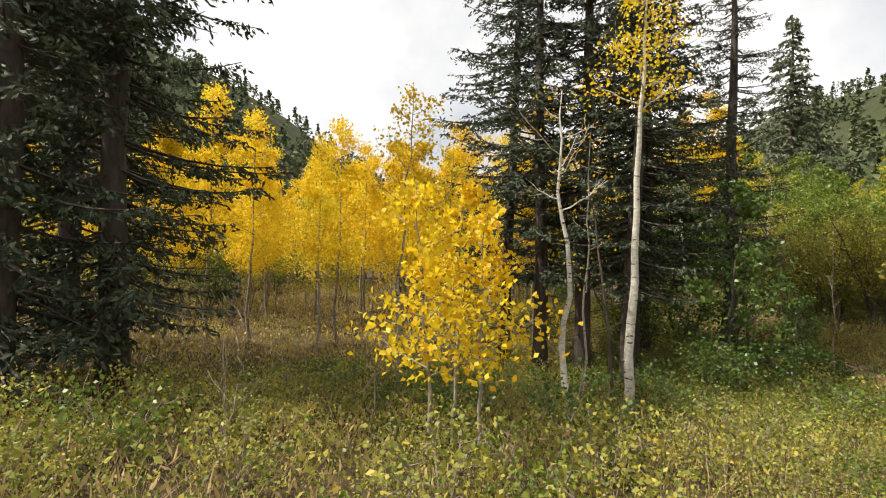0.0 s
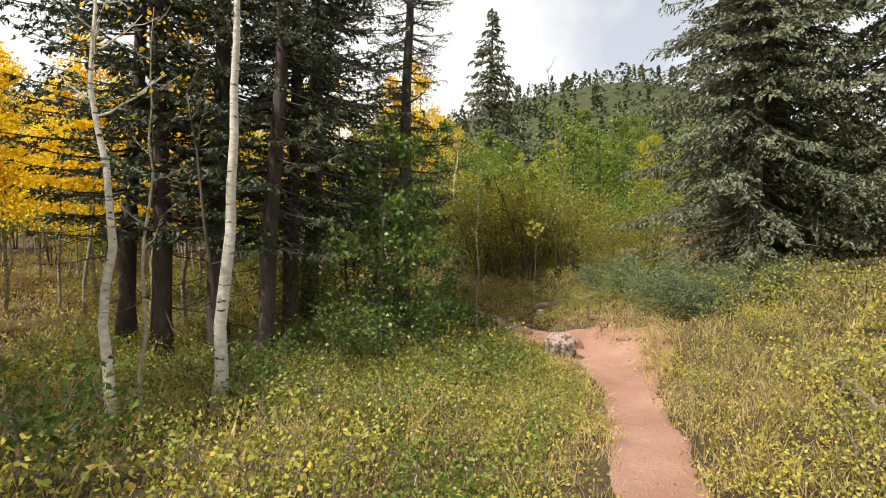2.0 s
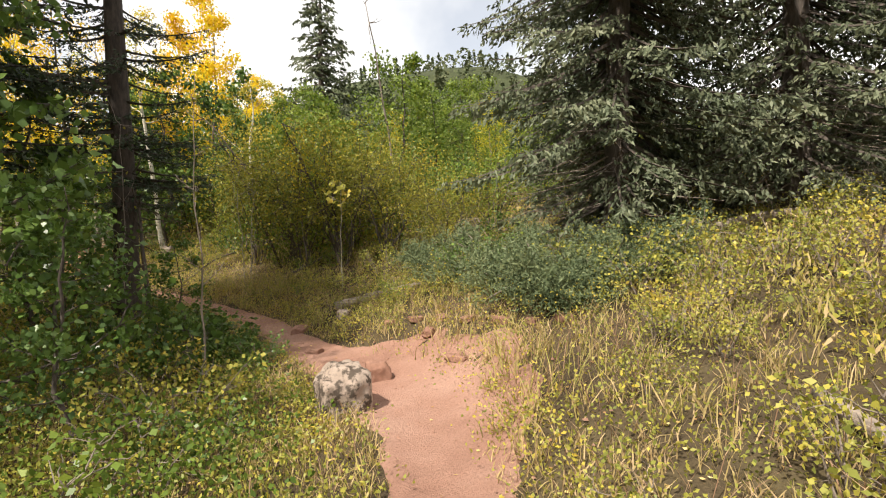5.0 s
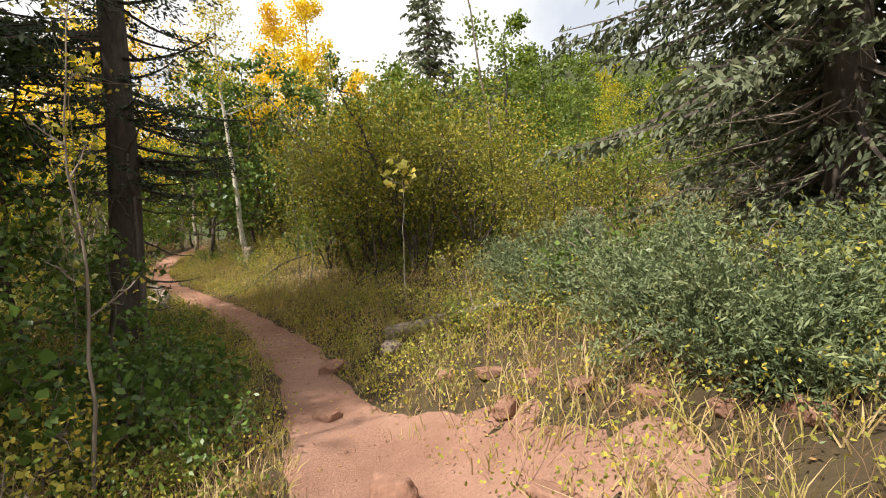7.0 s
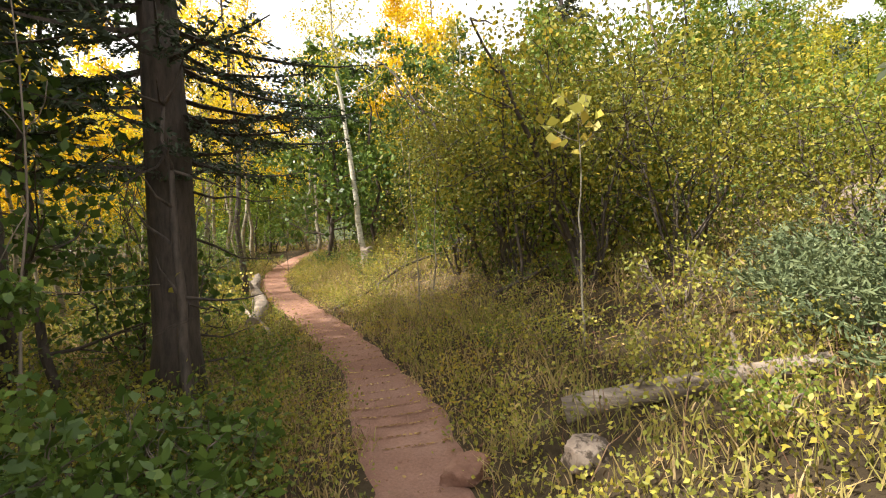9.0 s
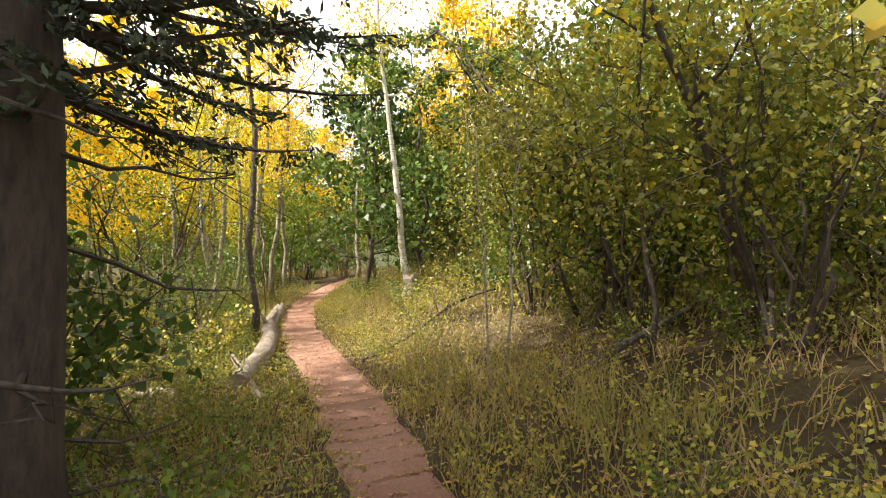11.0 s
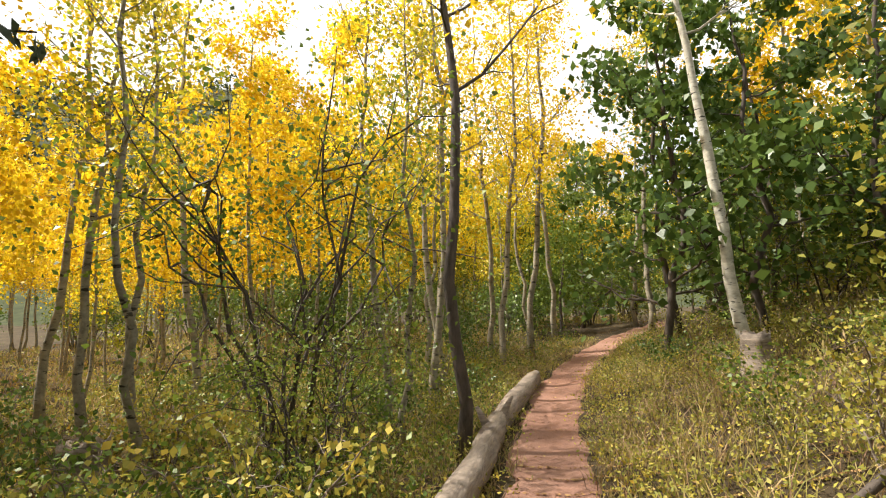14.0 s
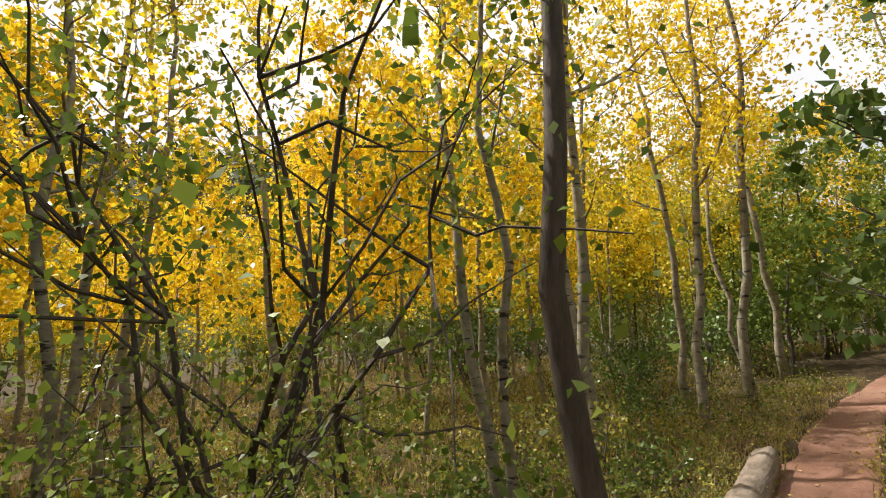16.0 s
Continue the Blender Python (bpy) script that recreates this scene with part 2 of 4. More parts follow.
def tube_quads(line, radii, sides=6):
    """Quads of a tapered tube along a line, with shared rings."""
    line = np.asarray(line, float)
    d = unit(np.gradient(line, axis=0))
    up = np.array([0.31, 0.17, 0.93]) if abs(d[0][2]) < 0.9 else np.array([1.0, 0.2, 0.0])
    u = unit(np.cross(d, up))
    v = np.cross(d, u)
    an = np.linspace(0, 2 * np.pi, sides, endpoint=False)
    ring = line[:, None] + np.asarray(radii)[:, None, None] * (u[:, None] * np.cos(an)[None, :, None] + v[:, None] * np.sin(an)[None, :, None])
    nxt = np.roll(ring, -1, axis=1)
    return np.stack([ring[:-1], nxt[:-1], nxt[1:], ring[1:]], axis=2).reshape(-1, 4, 3)


def tube_mesh(name, line, radii, mat, sides=10, lumps=0.0, seed=0):
    """A closed, smooth tapered tube: trunks, limbs, logs."""
    line = np.asarray(line, float)
    d = unit(np.gradient(line, axis=0))
    up = np.array([0.31, 0.17, 0.93]) if abs(d[0][2]) < 0.9 else np.array([1.0, 0.2, 0.0])
    u = unit(np.cross(d, up))
    v = np.cross(d, u)
    bm = bmesh.new()
    rings = []
    for i in range(len(line)):
        ring = []
        for k in range(sides):
            an = 2 * math.pi * k / sides
            r = radii[i] * (1 + lumps * noise.noise((line[i][0] * 3 + math.cos(an) * 1.3 + seed, line[i][1] * 3 + math.sin(an) * 1.3, line[i][2] * 2.5)))
            ring.append(bm.verts.new(line[i] + r * (u[i] * math.cos(an) + v[i] * math.sin(an))))
        rings.append(ring)
    for a, b in zip(rings, rings[1:]):
        for k in range(sides):
            f = bm.faces.new((a[k], a[(k + 1) % sides], b[(k + 1) % sides], b[k]))
            f.smooth = True
    bm.faces.new(rings[0][::-1])
    bm.faces.new(rings[-1])
    bmesh.ops.recalc_face_normals(bm, faces=bm.faces)
    me = bpy.data.meshes.new(name)
    bm.to_mesh(me)
    bm.free()
    me.materials.append(mat)
    return me


def part_of(name, me, parent, label=""):
    ob = new(name, me)
    ob.parent = parent
    if label:
        ob["label"] = label
    return ob


def bend(base, tip, sag, steps=7, wob=0.0, rng=None):
    """A curved line from base to tip, hanging by sag (or rising, when negative) in between."""
    t = np.linspace(0, 1, steps)[:, None]
    line = np.asarray(base) * (1 - t) + np.asarray(tip) * t
    line[:, 2] -= (sag * 4 * t * (1 - t))[:, 0]
    if wob and rng is not None:
        line[1:-1] += rng.normal(size=(steps - 2, 3)) * wob
    return line


# ---- large structure ----
def make_ground():
    def steps(lo, hi):
        v, s, out = 0.0, 0.22, [0.0]
        while v < 700:
            if v > 16:
                s *= 1.16
            v += s
            out.append(v)
        return np.array(out)
    p = steps(0, 700)
    axis = np.concatenate([-p[:0:-1], p])
    xs, ys = axis + 6.0, axis + 11.0
    n = len(axis)
    verts = [(x, y, height(x, y)) for y in ys for x in xs]
    faces = [(j * n + i, j * n + i + 1, (j + 1) * n + i + 1, (j + 1) * n + i) for j in range(n - 1) for i in range(n - 1)]
    me = bpy.data.meshes.new("ground")
    me.from_pydata(verts, [], faces)
    me.polygons.foreach_set("use_smooth", [True] * len(faces))
    me.materials.append(M_SOIL)
    me.materials.append(M_SLOPE)
    me.polygons.foreach_set("material_index", [1 if math.hypot(verts[f[0]][0] - 6, verts[f[0]][1] - 10) > 62 else 0 for f in faces])
    return tagged(new("ground", me), "brown forest soil with dry plant litter", "ground", kind="structure")


def make_trail():
    line = smooth_line(TRAIL, 26)
    verts, faces = [], []
    cross = 15
    for i, q in enumerate(line):
        d = (line[min(i + 1, len(line) - 1)] - line[max(i - 1, 0)]).normalized()
        right = Vector((d.y, -d.x, 0)).normalized()
        wide = 0.37 + 0.06 * noise.noise((i * 0.05, 2, 0))
        bay = (1.35 + 0.5 * noise.noise((q.x * 1.7, q.y * 1.7, 4))) * math.exp(-((q.y - 9.0) / 1.5) ** 2)       # bare dirt spilling off the bank beside the bend
        for k in range(cross):
            f = k / (cross - 1) * 2 - 1
            w = (wide + 0.09 * noise.noise((q.x * 2.3, q.y * 2.3, f * 2))) * f + (bay * max(0, f) ** 1.0)
            x, y = q.x + right.x * w, q.y + right.y * w
            edge = 0.03 * smoothstep(0.75, 1, abs(f))
            verts.append((x, y, height(x, y) + 0.022 - edge * 1.6 + 0.012 * noise.noise((x * 6, y * 6, 0)) + 0.05 * smoothstep(0.2, 1.0, bay * max(0, f)) * (noise.noise((x * 3.5, y * 3.5, 9)) + 0.6 * noise.noise((x * 9, y * 9, 2)))))
    for i in range(len(line) - 1):
        for k in range(cross - 1):
            a = i * cross + k
            faces.append((a, a + 1, a + cross + 1, a + cross))
    me = bpy.data.meshes.new("path")
    me.from_pydata(verts, [], faces)
    me.polygons.foreach_set("use_smooth", [True] * len(faces))
    me.materials.append(M_TRAIL)
    return tagged(new("path", me), "narrow trodden footpath of red dirt", "path", kind="structure")


make_ground()
make_trail()


# ---- conifers ----
def conifer_meshes(seed, tall, reach, material, bark, bare=0.0, droop=0.25, whorl=0.34, dense=1.0, needle=0.085, trunk_r=0.16, lean=0.0, dead=12, extra=()):
    """Trunk, needled crown and dead lower branches of one spruce or fir."""
    rng = np.random.default_rng(seed)
    zs = np.linspace(0, tall, 16)
    line = np.stack([lean * zs + 0.04 * np.sin(zs * 0.9 + seed), 0.04 * np.cos(zs * 0.7 + seed), zs - 0.15], axis=1)
    radii = trunk_r * (1 - zs / tall) ** 0.8 + 0.012
    radii[0] *= 1.35
    trunk = tube_mesh("trunk", line, radii, bark, 12, 0.18, seed)
    wood, needles = [], []
    z = bare
    own = list(extra)
    while z < tall * 0.985 or own:
        f = min(1, (z - bare) / (tall - bare))
        full = reach * (1 - f) ** 0.75 * min(1.0, 0.55 + 2.5 * f)
        for _ in range(5 if f < 0.8 else 4):
            an = rng.uniform(0, 2 * np.pi)
            ln = full * rng.uniform(0.6, 1.1) + 0.08
            if z >= tall * 0.985:
                if not own:
                    break
                an, z0, ln = own.pop()
                an, f = radians(an), 0.1
            cx = np.interp(z, zs, line[:, 0])
            cy = np.interp(z, zs, line[:, 1])
            out = np.array([math.cos(an), math.sin(an), 0])
            base = np.array([cx, cy, (z if z < tall * 0.985 else z0) + rng.uniform(-0.12, 0.12)])
            tip = base + out * ln + np.array([0, 0, -droop * ln + 0.12 * f * ln])
            br = bend(base, tip, ln * 0.07, 6)
            wood.append(tube_quads(br, np.linspace(0.022 + 0.006 * ln, 0.005, 6), 3))
            k = max(3, int(ln / 0.16 * dense))
            t = rng.uniform(0.08, 1.0, k) ** 0.8
            sidev = np.array([-out[1], out[0], 0])
            for tt in t:
                at = base * (1 - tt) + tip * tt
                at = at + np.array([0, 0, -ln * 0.28 * tt * (1 - tt)])
                sgn = rng.choice([-1, 1])
                tw = (0.16 + 0.34 * (1 - tt)) * min(1, ln) * rng.uniform(0.6, 1.2)
                end = at + (sidev * sgn * 0.85 + out * 0.65) * tw + np.array([0, 0, -rng.uniform(0.05, 0.5) * tw - droop * 0.25])
                m = max(5, int(tw / (needle * 0.42)))
                q = np.linspace(0.05, 1.0, m)[:, None] + rng.uniform(-0.05, 0.05, (m, 1))
                c = at * (1 - q) + end * q + rng.normal(size=(m, 3)) * 0.022
                needles.append(leaf_quads(rng, c, needle * 1.5, needle * 0.55, np.repeat((end - at)[None] / tw, m, 0), 0.55, 0.15))
        z += whorl * rng.uniform(0.75, 1.25) * (1 - 0.35 * f)
    w, q = np.concatenate(wood), np.concatenate(needles)
    crown = quads_mesh("crown", np.concatenate([w, q]), [material, bark], np.concatenate([np.ones(len(w)), np.zeros(len(q))]))
    deads = []
    for k in range(dead):
        z = rng.uniform(0.5, max(bare, 1.5) + 0.8)
        an = rng.uniform(0, 6.28)
        ln = reach * rng.uniform(0.25, 0.6)
        base = np.array([np.interp(z, zs, line[:, 0]), np.interp(z, zs, line[:, 1]), z])
        tip = base + np.array([math.cos(an) * ln, math.sin(an) * ln, -ln * rng.uniform(0.1, 0.5)])
        qs = [tube_quads(bend(base, tip, 0.06 * ln, 6, 0.02, rng), np.linspace(0.016, 0.004, 6), 4)]
        for _ in range(5):
            tt = rng.uniform(0.3, 0.95)
            a = base * (1 - tt) + tip * tt
            qs.append(tube_quads(np.stack([a, a + rng.normal(size=3) * 0.12, a + rng.normal(size=3) * 0.22 - [0, 0, 0.12]]), [0.005, 0.004, 0.002], 3))
        deads.append(quads_mesh("dead_branch", np.concatenate(qs), [M_DEAD if material is M_NEEDLE_BLUE else bark]))
    return trunk, crown, deads


def conifer(meshes, x, y, label, scale=1.0, turn=0.0, sink=0.0, name="spruce_tree", group=""):
    trunk, crown, deads = meshes
    root = new(name)
    root.matrix_basis = Matrix.Translation((x, y, height(x, y) - sink)) @ Matrix.Rotation(radians(turn), 4, "Z") @ Matrix.Scale(scale, 4)
    part_of("trunk", trunk, root)
    part_of("crown", crown, root)
    for d in deads:
        part_of("dead_branch", d, root, "bare dead branch")
    return tagged(root, label, "tree", group)


FIR_A = conifer_meshes(1, 14.0, 2.9, M_NEEDLE, M_BARK, 0.9, 0.16, 0.33, 1.5, 0.085, 0.2)
FIR_B = conifer_meshes(2, 15.0, 3.5, M_NEEDLE, M_BARK, 2.7, 0.08, 0.42, 1.4, 0.085, 0.18, 0.03)
FIR_C = conifer_meshes(3, 14.0, 3.3, M_NEEDLE, M_BARK, 2.8, 0.06, 0.44, 1.3, 0.085, 0.19, 0.0, 14)
FIR_E = conifer_meshes(6, 13.0, 1.95, M_NEEDLE, M_BARK, 2.35, 0.02, 0.36, 1.9, 0.045, 0.2, 0.0, 12,
                       [(30, 2.75, 2.1), (48, 2.45, 2.0), (62, 2.9, 2.2), (75, 2.5, 1.9), (40, 3.2, 2.3), (90, 2.7, 2.0), (15, 3.0, 1.9), (55, 3.5, 2.3), (20, 3.5, 2.2)])
SPRUCE_A = conifer_meshes(4, 13.0, 3.5, M_NEEDLE_BLUE, M_SPRUCE_BARK, 0.7, 0.42, 0.20, 1.9, 0.08, 0.22, 0.0, 30)
SPRUCE_FAR = conifer_meshes(5, 12.0, 3.0, M_NEEDLE_BLUE, M_SPRUCE_BARK, 0.6, 0.25, 0.3, 1.0, 0.18, 0.2, 0.0, 0)

DARK = "dark green conifer with bare lower branches"
conifer(FIR_A, -4.9, 7.8, "dark green fir with dense drooping branches", 1.0, 20, name="fir_tree")
conifer(FIR_A, -5.5, 6.5, "dark green fir standing among undergrowth", 0.95, 130, name="fir_tree")
conifer(FIR_B, -7.6, 8.2, DARK, 1.0, 75, name="fir_tree")
conifer(FIR_A, -7.8, 11.0, DARK, 1.1, 300, name="fir_tree")
conifer(FIR_B, 2.45, 12.8, DARK, 0.95, 200, name="fir_tree")
conifer(FIR_C, 3.35, 12.5, DARK, 1.0, 40, name="fir_tree")
conifer(FIR_B, 4.1, 11.6, "leaning dark conifer with sparse branches", 0.85, 300, name="fir_tree")
conifer(FIR_B, 1.7, 14.6, DARK, 0.95, 20, name="fir_tree")
conifer(FIR_B, 4.9, 13.4, DARK, 0.9, 250, name="fir_tree")
conifer(FIR_C, 5.6, 14.6, DARK, 1.0, 280, name="fir_tree")
conifer(FIR_E, 8.12, 14.85, "dark conifer with a thick trunk beside the path", 1.0, 0, name="fir_tree")
# added fir, mostly out of view: its crown shades the slope right of the path
conifer(FIR_C, 6.0, 16.5, "dark conifer with long overhanging branches, added to shade the slope", 0.95, 120, name="fir_tree")
conifer(SPRUCE_A, 14.7, 9.4, "grey-green spruce with drooping dense branches", 1.05, 0)
conifer(SPRUCE_A, 17.1, 7.3, "grey-green spruce with drooping dense branches", 1.1, 140)
conifer(SPRUCE_A, 17.3, 10.6, "grey-green spruce with drooping dense branches", 1.2, 250)
conifer(SPRUCE_A, 20.5, 6.0, "grey-green spruce with drooping dense branches", 1.2, 30)
conifer(SPRUCE_FAR, 31.0, 47.0, "tall narrow blue-green spruce", 1.75, 0)


# ---- broadleaved trees ----
def leafy_meshes(seed, tall, spread, leaf_mat, bark, leaf=0.07, leaves=3000, trunk_r=0.06, first=0.45, limbs=14, lean=0.0, rise=0.8, clump=0.28, wob=0.03, fork=0.7):
    """Trunk, limbs and crown of a slim broadleaved tree."""
    rng = np.random.default_rng(seed)
    n = 14
    zs = np.linspace(-0.1, tall, n)
    off = np.cumsum(rng.normal(size=(n, 2)) * wob, axis=0)
    off -= off[0]
    line = np.stack([lean * zs + off[:, 0], off[:, 1], zs], axis=1)
    radii = trunk_r * (1 - 0.9 * np.clip(zs / tall, 0, 1)) ** 0.9
    radii[0] *= 1.25
    trunk = tube_mesh("trunk", line, radii, bark, 9, 0.15, seed)
    limb_meshes, centres = [], []
    per = max(6, leaves // limbs)
    for k in range(limbs):
        z = tall * (first + (0.97 - first) * (k + rng.uniform(0, 0.9)) / limbs)
        f = z / tall
        an = k * 2.4 + rng.uniform(-0.5, 0.5)
        ln = spread * rng.uniform(0.65, 1.1) * (1.15 - 0.75 * (f - first) / (1 - first))
        base = np.array([np.interp(z, zs, line[:, i]) for i in range(3)])
        tip = base + np.array([math.cos(an) * ln, math.sin(an) * ln, ln * rise * rng.uniform(0.6, 1.3)])
        br = bend(base, tip, ln * 0.08, 6, 0.02 * ln, rng)
        r0 = max(0.006, np.interp(z, zs, radii) * 0.5)
        qs = [tube_quads(br, np.linspace(r0, 0.004, 6), 5)]
        tips = [(br[i], 0.5) for i in (3, 4, 5)]
        for _ in range(4):
            tt = rng.integers(1, 5)
            e = br[tt] + (unit(rng.normal(size=3)) * 0.5 + unit(br[5] - br[0]) * fork) * ln * rng.uniform(0.25, 0.5)
            qs.append(tube_quads(bend(br[tt], e, 0, 4, 0.02, rng), np.linspace(r0 * 0.5, 0.003, 4), 4))
            tips += [(e, 1), ((e + br[tt]) / 2, 0.6)]
        limb_meshes.append(quads_mesh("limb", np.concatenate(qs), [bark]))
        w = np.array([t[1] for t in tips])
        pick = rng.choice(len(tips), per, p=w / w.sum())
        centres.append(np.array([t[0] for t in tips])[pick] + np.clip(rng.normal(size=(per, 3)), -1.9, 1.9) * clump * np.array([1, 1, 0.85]) * ln / max(spread, 0.1))
    c = np.concatenate(centres)
    crown = quads_mesh("crown", leaf_quads(rng, c, leaf, leaf * 0.85, None, 1, 0.5), [leaf_mat])
    return trunk, limb_meshes, crown


def leafy(meshes, x, y, label, scale=1.0, turn=0.0, name="aspen_tree", group="", category="tree", sink=0.0, limbs=True):
    trunk, limb_meshes, crown = meshes
    root = new(name)
    root.matrix_basis = Matrix.Translation((x, y, height(x, y) - sink)) @ Matrix.Rotation(radians(turn), 4, "Z") @ Matrix.Scale(scale, 4)
    part_of("trunk", trunk, root)
    if limbs:
        for m in limb_meshes:
            part_of("limb", m, root)
    part_of("crown", crown, root)
    return tagged(root, label, category, group)


ASPENS = [leafy_meshes(20 + k, 8.5, 1.1, M_YELLOW, M_ASPEN_BARK, 0.10, 4300, 0.06, 0.34, 10, 0.02 * (k - 1), 0.9, 0.40, 0.05) for k in range(4)]
LIME = leafy_meshes(30, 7.0, 1.2, M_LIME, M_ASPEN_BARK, 0.11, 2200, 0.055, 0.26, 10, 0.0, 0.8, 0.42, 0.05)
GREENS = [leafy_meshes(33 + k, 5.5, 1.6, M_GREEN, M_DARK_BARK, 0.115, 3300, 0.06, 0.10, 14, 0.03, 0.55, 0.42, 0.06) for k in range(3)]
OAKS = [leafy_meshes(40 + k, 4.6, 1.5, M_DEEP, M_DARK_BARK, 0.115, 1700, 0.05, 0.12, 13, 0.02, 0.5, 0.26, 0.09) for k in range(2)]


def scatter(seed, count, box, gap, keep):
    rng = random.Random(seed)
    out = []
    tries = 0
    while len(out) < count and tries < count * 80:
        tries += 1
        x, y = rng.uniform(box[0], box[1]), rng.uniform(box[2], box[3])
        if keep(x, y) and all((x - a) ** 2 + (y - b) ** 2 > gap * gap for a, b, _ in out):
            out.append((x, y, rng.random()))
    return out


# ---- single trees beside the path ----
SAPLING_A = leafy_meshes(50, 2.75, 0.5, M_YELLOW, M_ASPEN_BARK, 0.072, 900, 0.022, 0.30, 12, -0.02, 0.55, 0.16, 0.015)
SAPLING_B = leafy_meshes(51, 2.85, 0.55, M_YELLOW, M_ASPEN_BARK, 0.072, 1000, 0.024, 0.32, 12, 0.0, 0.5, 0.17, 0.015)
SAPLING_C = leafy_meshes(52, 5.6, 0.75, M_YELLOW, M_ASPEN_BARK, 0.07, 1000, 0.035, 0.55, 12, 0.01, 0.7, 0.22, 0.03)
leafy(SAPLING_A, -0.12, 4.95, "young aspen sapling with yellow leaves in tall grass", 1.0, 0, "aspen_sapling")
leafy(SAPLING_B, 0.42, 5.3, "young aspen sapling with yellow leaves in tall grass", 1.0, 100, "aspen_sapling")
leafy(SAPLING_B, 0.15, 6.0, "young aspen sapling with yellow leaves in tall grass", 1.02, 220, "aspen_sapling")
leafy(SAPLING_C, -0.75, 9.3, "slim aspen with thin golden crown", 1.0, 40)
leafy(SAPLING_C, 0.2, 10.0, "slim aspen with thin golden crown", 0.85, 140)
leafy(leafy_meshes(53, 7.4, 0.9, M_YELLOW, M_WHITE_BARK, 0.07, 1100, 0.085, 0.66, 11, 0.012, 0.75, 0.22, 0.035), 3.07, 8.67, "white-barked aspen with a small yellow crown", 1.0, 0)
leafy(leafy_meshes(54, 5.2, 0.95, M_YELLOW, M_WHITE_BARK, 0.06, 60, 0.06, 0.62, 8, -0.055, 0.7, 0.15, 0.04), 1.96, 8.2, "thin white aspen almost bare of leaves", 1.0, 0)
leafy(leafy_meshes(55, 4.6, 0.5, M_YELLOW, M_ASPEN_BARK, 0.06, 40, 0.025, 0.4, 8, 0.02, 0.8, 0.15, 0.03), 2.3, 8.3, "thin bare aspen sapling", 1.0, 50, "aspen_sapling")
leafy(leafy_meshes(56, 3.6, 0.26, M_OLIVE, M_DEAD, 0.05, 100, 0.014, 0.3, 8, 0.01, 0.9, 0.10, 0.02), 7.9, 10.6, "thin grey sapling with few leaves", 1.0, 0, "aspen_sapling")
leafy(leafy_meshes(57, 2.4, 0.35, M_HERB_YELLOW, M_ASPEN_BARK, 0.13, 36, 0.014, 0.75, 5, 0.02, 0.7, 0.08, 0.02), 11.45, 13.4, "slim sapling with a few large yellow leaves", 0.9, 0, "aspen_sapling")
leafy(leafy_meshes(58, 8.2, 1.1, M_LIME, M_WHITE_BARK, 0.08, 1500, 0.092, 0.55, 11, -0.085, 0.7, 0.3, 0.045), 11.35, 24.2, "leaning white aspen above a stump", 1.0, 0)
leafy(leafy_meshes(59, 7.6, 1.2, M_YELLOW, M_DARK_BARK, 0.075, 1000, 0.068, 0.42, 11, -0.06, 0.9, 0.35, 0.05), 8.28, 21.25, "leaning aspen with dark base beside a log", 1.0, 0)
NEAR_ASPEN = leafy_meshes(60, 7.6, 1.15, M_YELLOW, M_ASPEN_BARK, 0.07, 1900, 0.065, 0.40, 11, 0.015, 0.9, 0.36, 0.06)
NEAR_ASPEN_2 = leafy_meshes(61, 6.8, 1.0, M_LIME, M_ASPEN_BARK, 0.07, 1500, 0.05, 0.38, 10, -0.03, 0.9, 0.34, 0.07)
for k, (x, y, s) in enumerate([(4.5, 21.1, 1.0), (4.1, 20.7, 0.9), (6.9, 22.6, 0.85), (7.45, 21.9, 0.8), (7.3, 23.5, 0.95), (7.55, 26.6, 1.05), (7.4, 30.2, 1.1), (7.0, 24.3, 1.0), (8.0, 31.4, 1.25), (10.2, 33.0, 1.3), (7.9, 28.0, 1.2), (10.4, 30.2, 1.2),
                               (5.3, 20.3, 0.95), (3.0, 23.5, 1.1), (7.0, 28.2, 1.05), (6.3, 26.0, 1.05), (2.0, 21.8, 1.05), (0.6, 19.6, 1.0), (6.2, 33.5, 1.1), (3.6, 18.4, 0.85), (2.2, 17.2, 0.9)]):
    leafy(NEAR_ASPEN if k % 3 else NEAR_ASPEN_2, x, y, "slim grey-barked aspen with thin yellow crown", s, 67 * k, group="aspens near the path")
leafy(leafy_meshes(62, 4.6, 0.8, M_OLIVE, M_WHITE_BARK, 0.08, 400, 0.05, 0.5, 8, 0.0, 0.8, 0.25, 0.03), 13.2, 21.4, "thin white aspen with sparse leaves", 1.2, 0)


leafy(ASPENS[1], 14.7, 28.0, "tall golden aspen among green trees", 1.2, 0)
leafy(ASPENS[2], 13.5, 29.6, "tall golden aspen among green trees", 1.15, 80)


# ---- the yellow aspen grove ----
def grove(x, y):
    s, _, i = side_of(x, y)
    return s < -4.2 and math.hypot(x, y) > 13.5 and (x < 0.6 or y > 15.5) and (y < 30 or x < 9) and (x > -9 or y > 13) and not (x > 2 and y < 24 and s > -5.5)


for k, (x, y, r) in enumerate(scatter(5, 170, (-17, 9, 9.8, 50), 0.85, grove)):
    lime = (k % 9 == 4)
    leafy(LIME if lime else ASPENS[k % 4], x, y, "aspen with leaves turning from green to yellow" if lime else "slender aspen with yellow autumn leaves", (0.72 + 0.45 * r) * (0.74 if x < 1.5 and y < 27 else 0.88), r * 360, group="yellow aspens of the grove", limbs=k < 70)


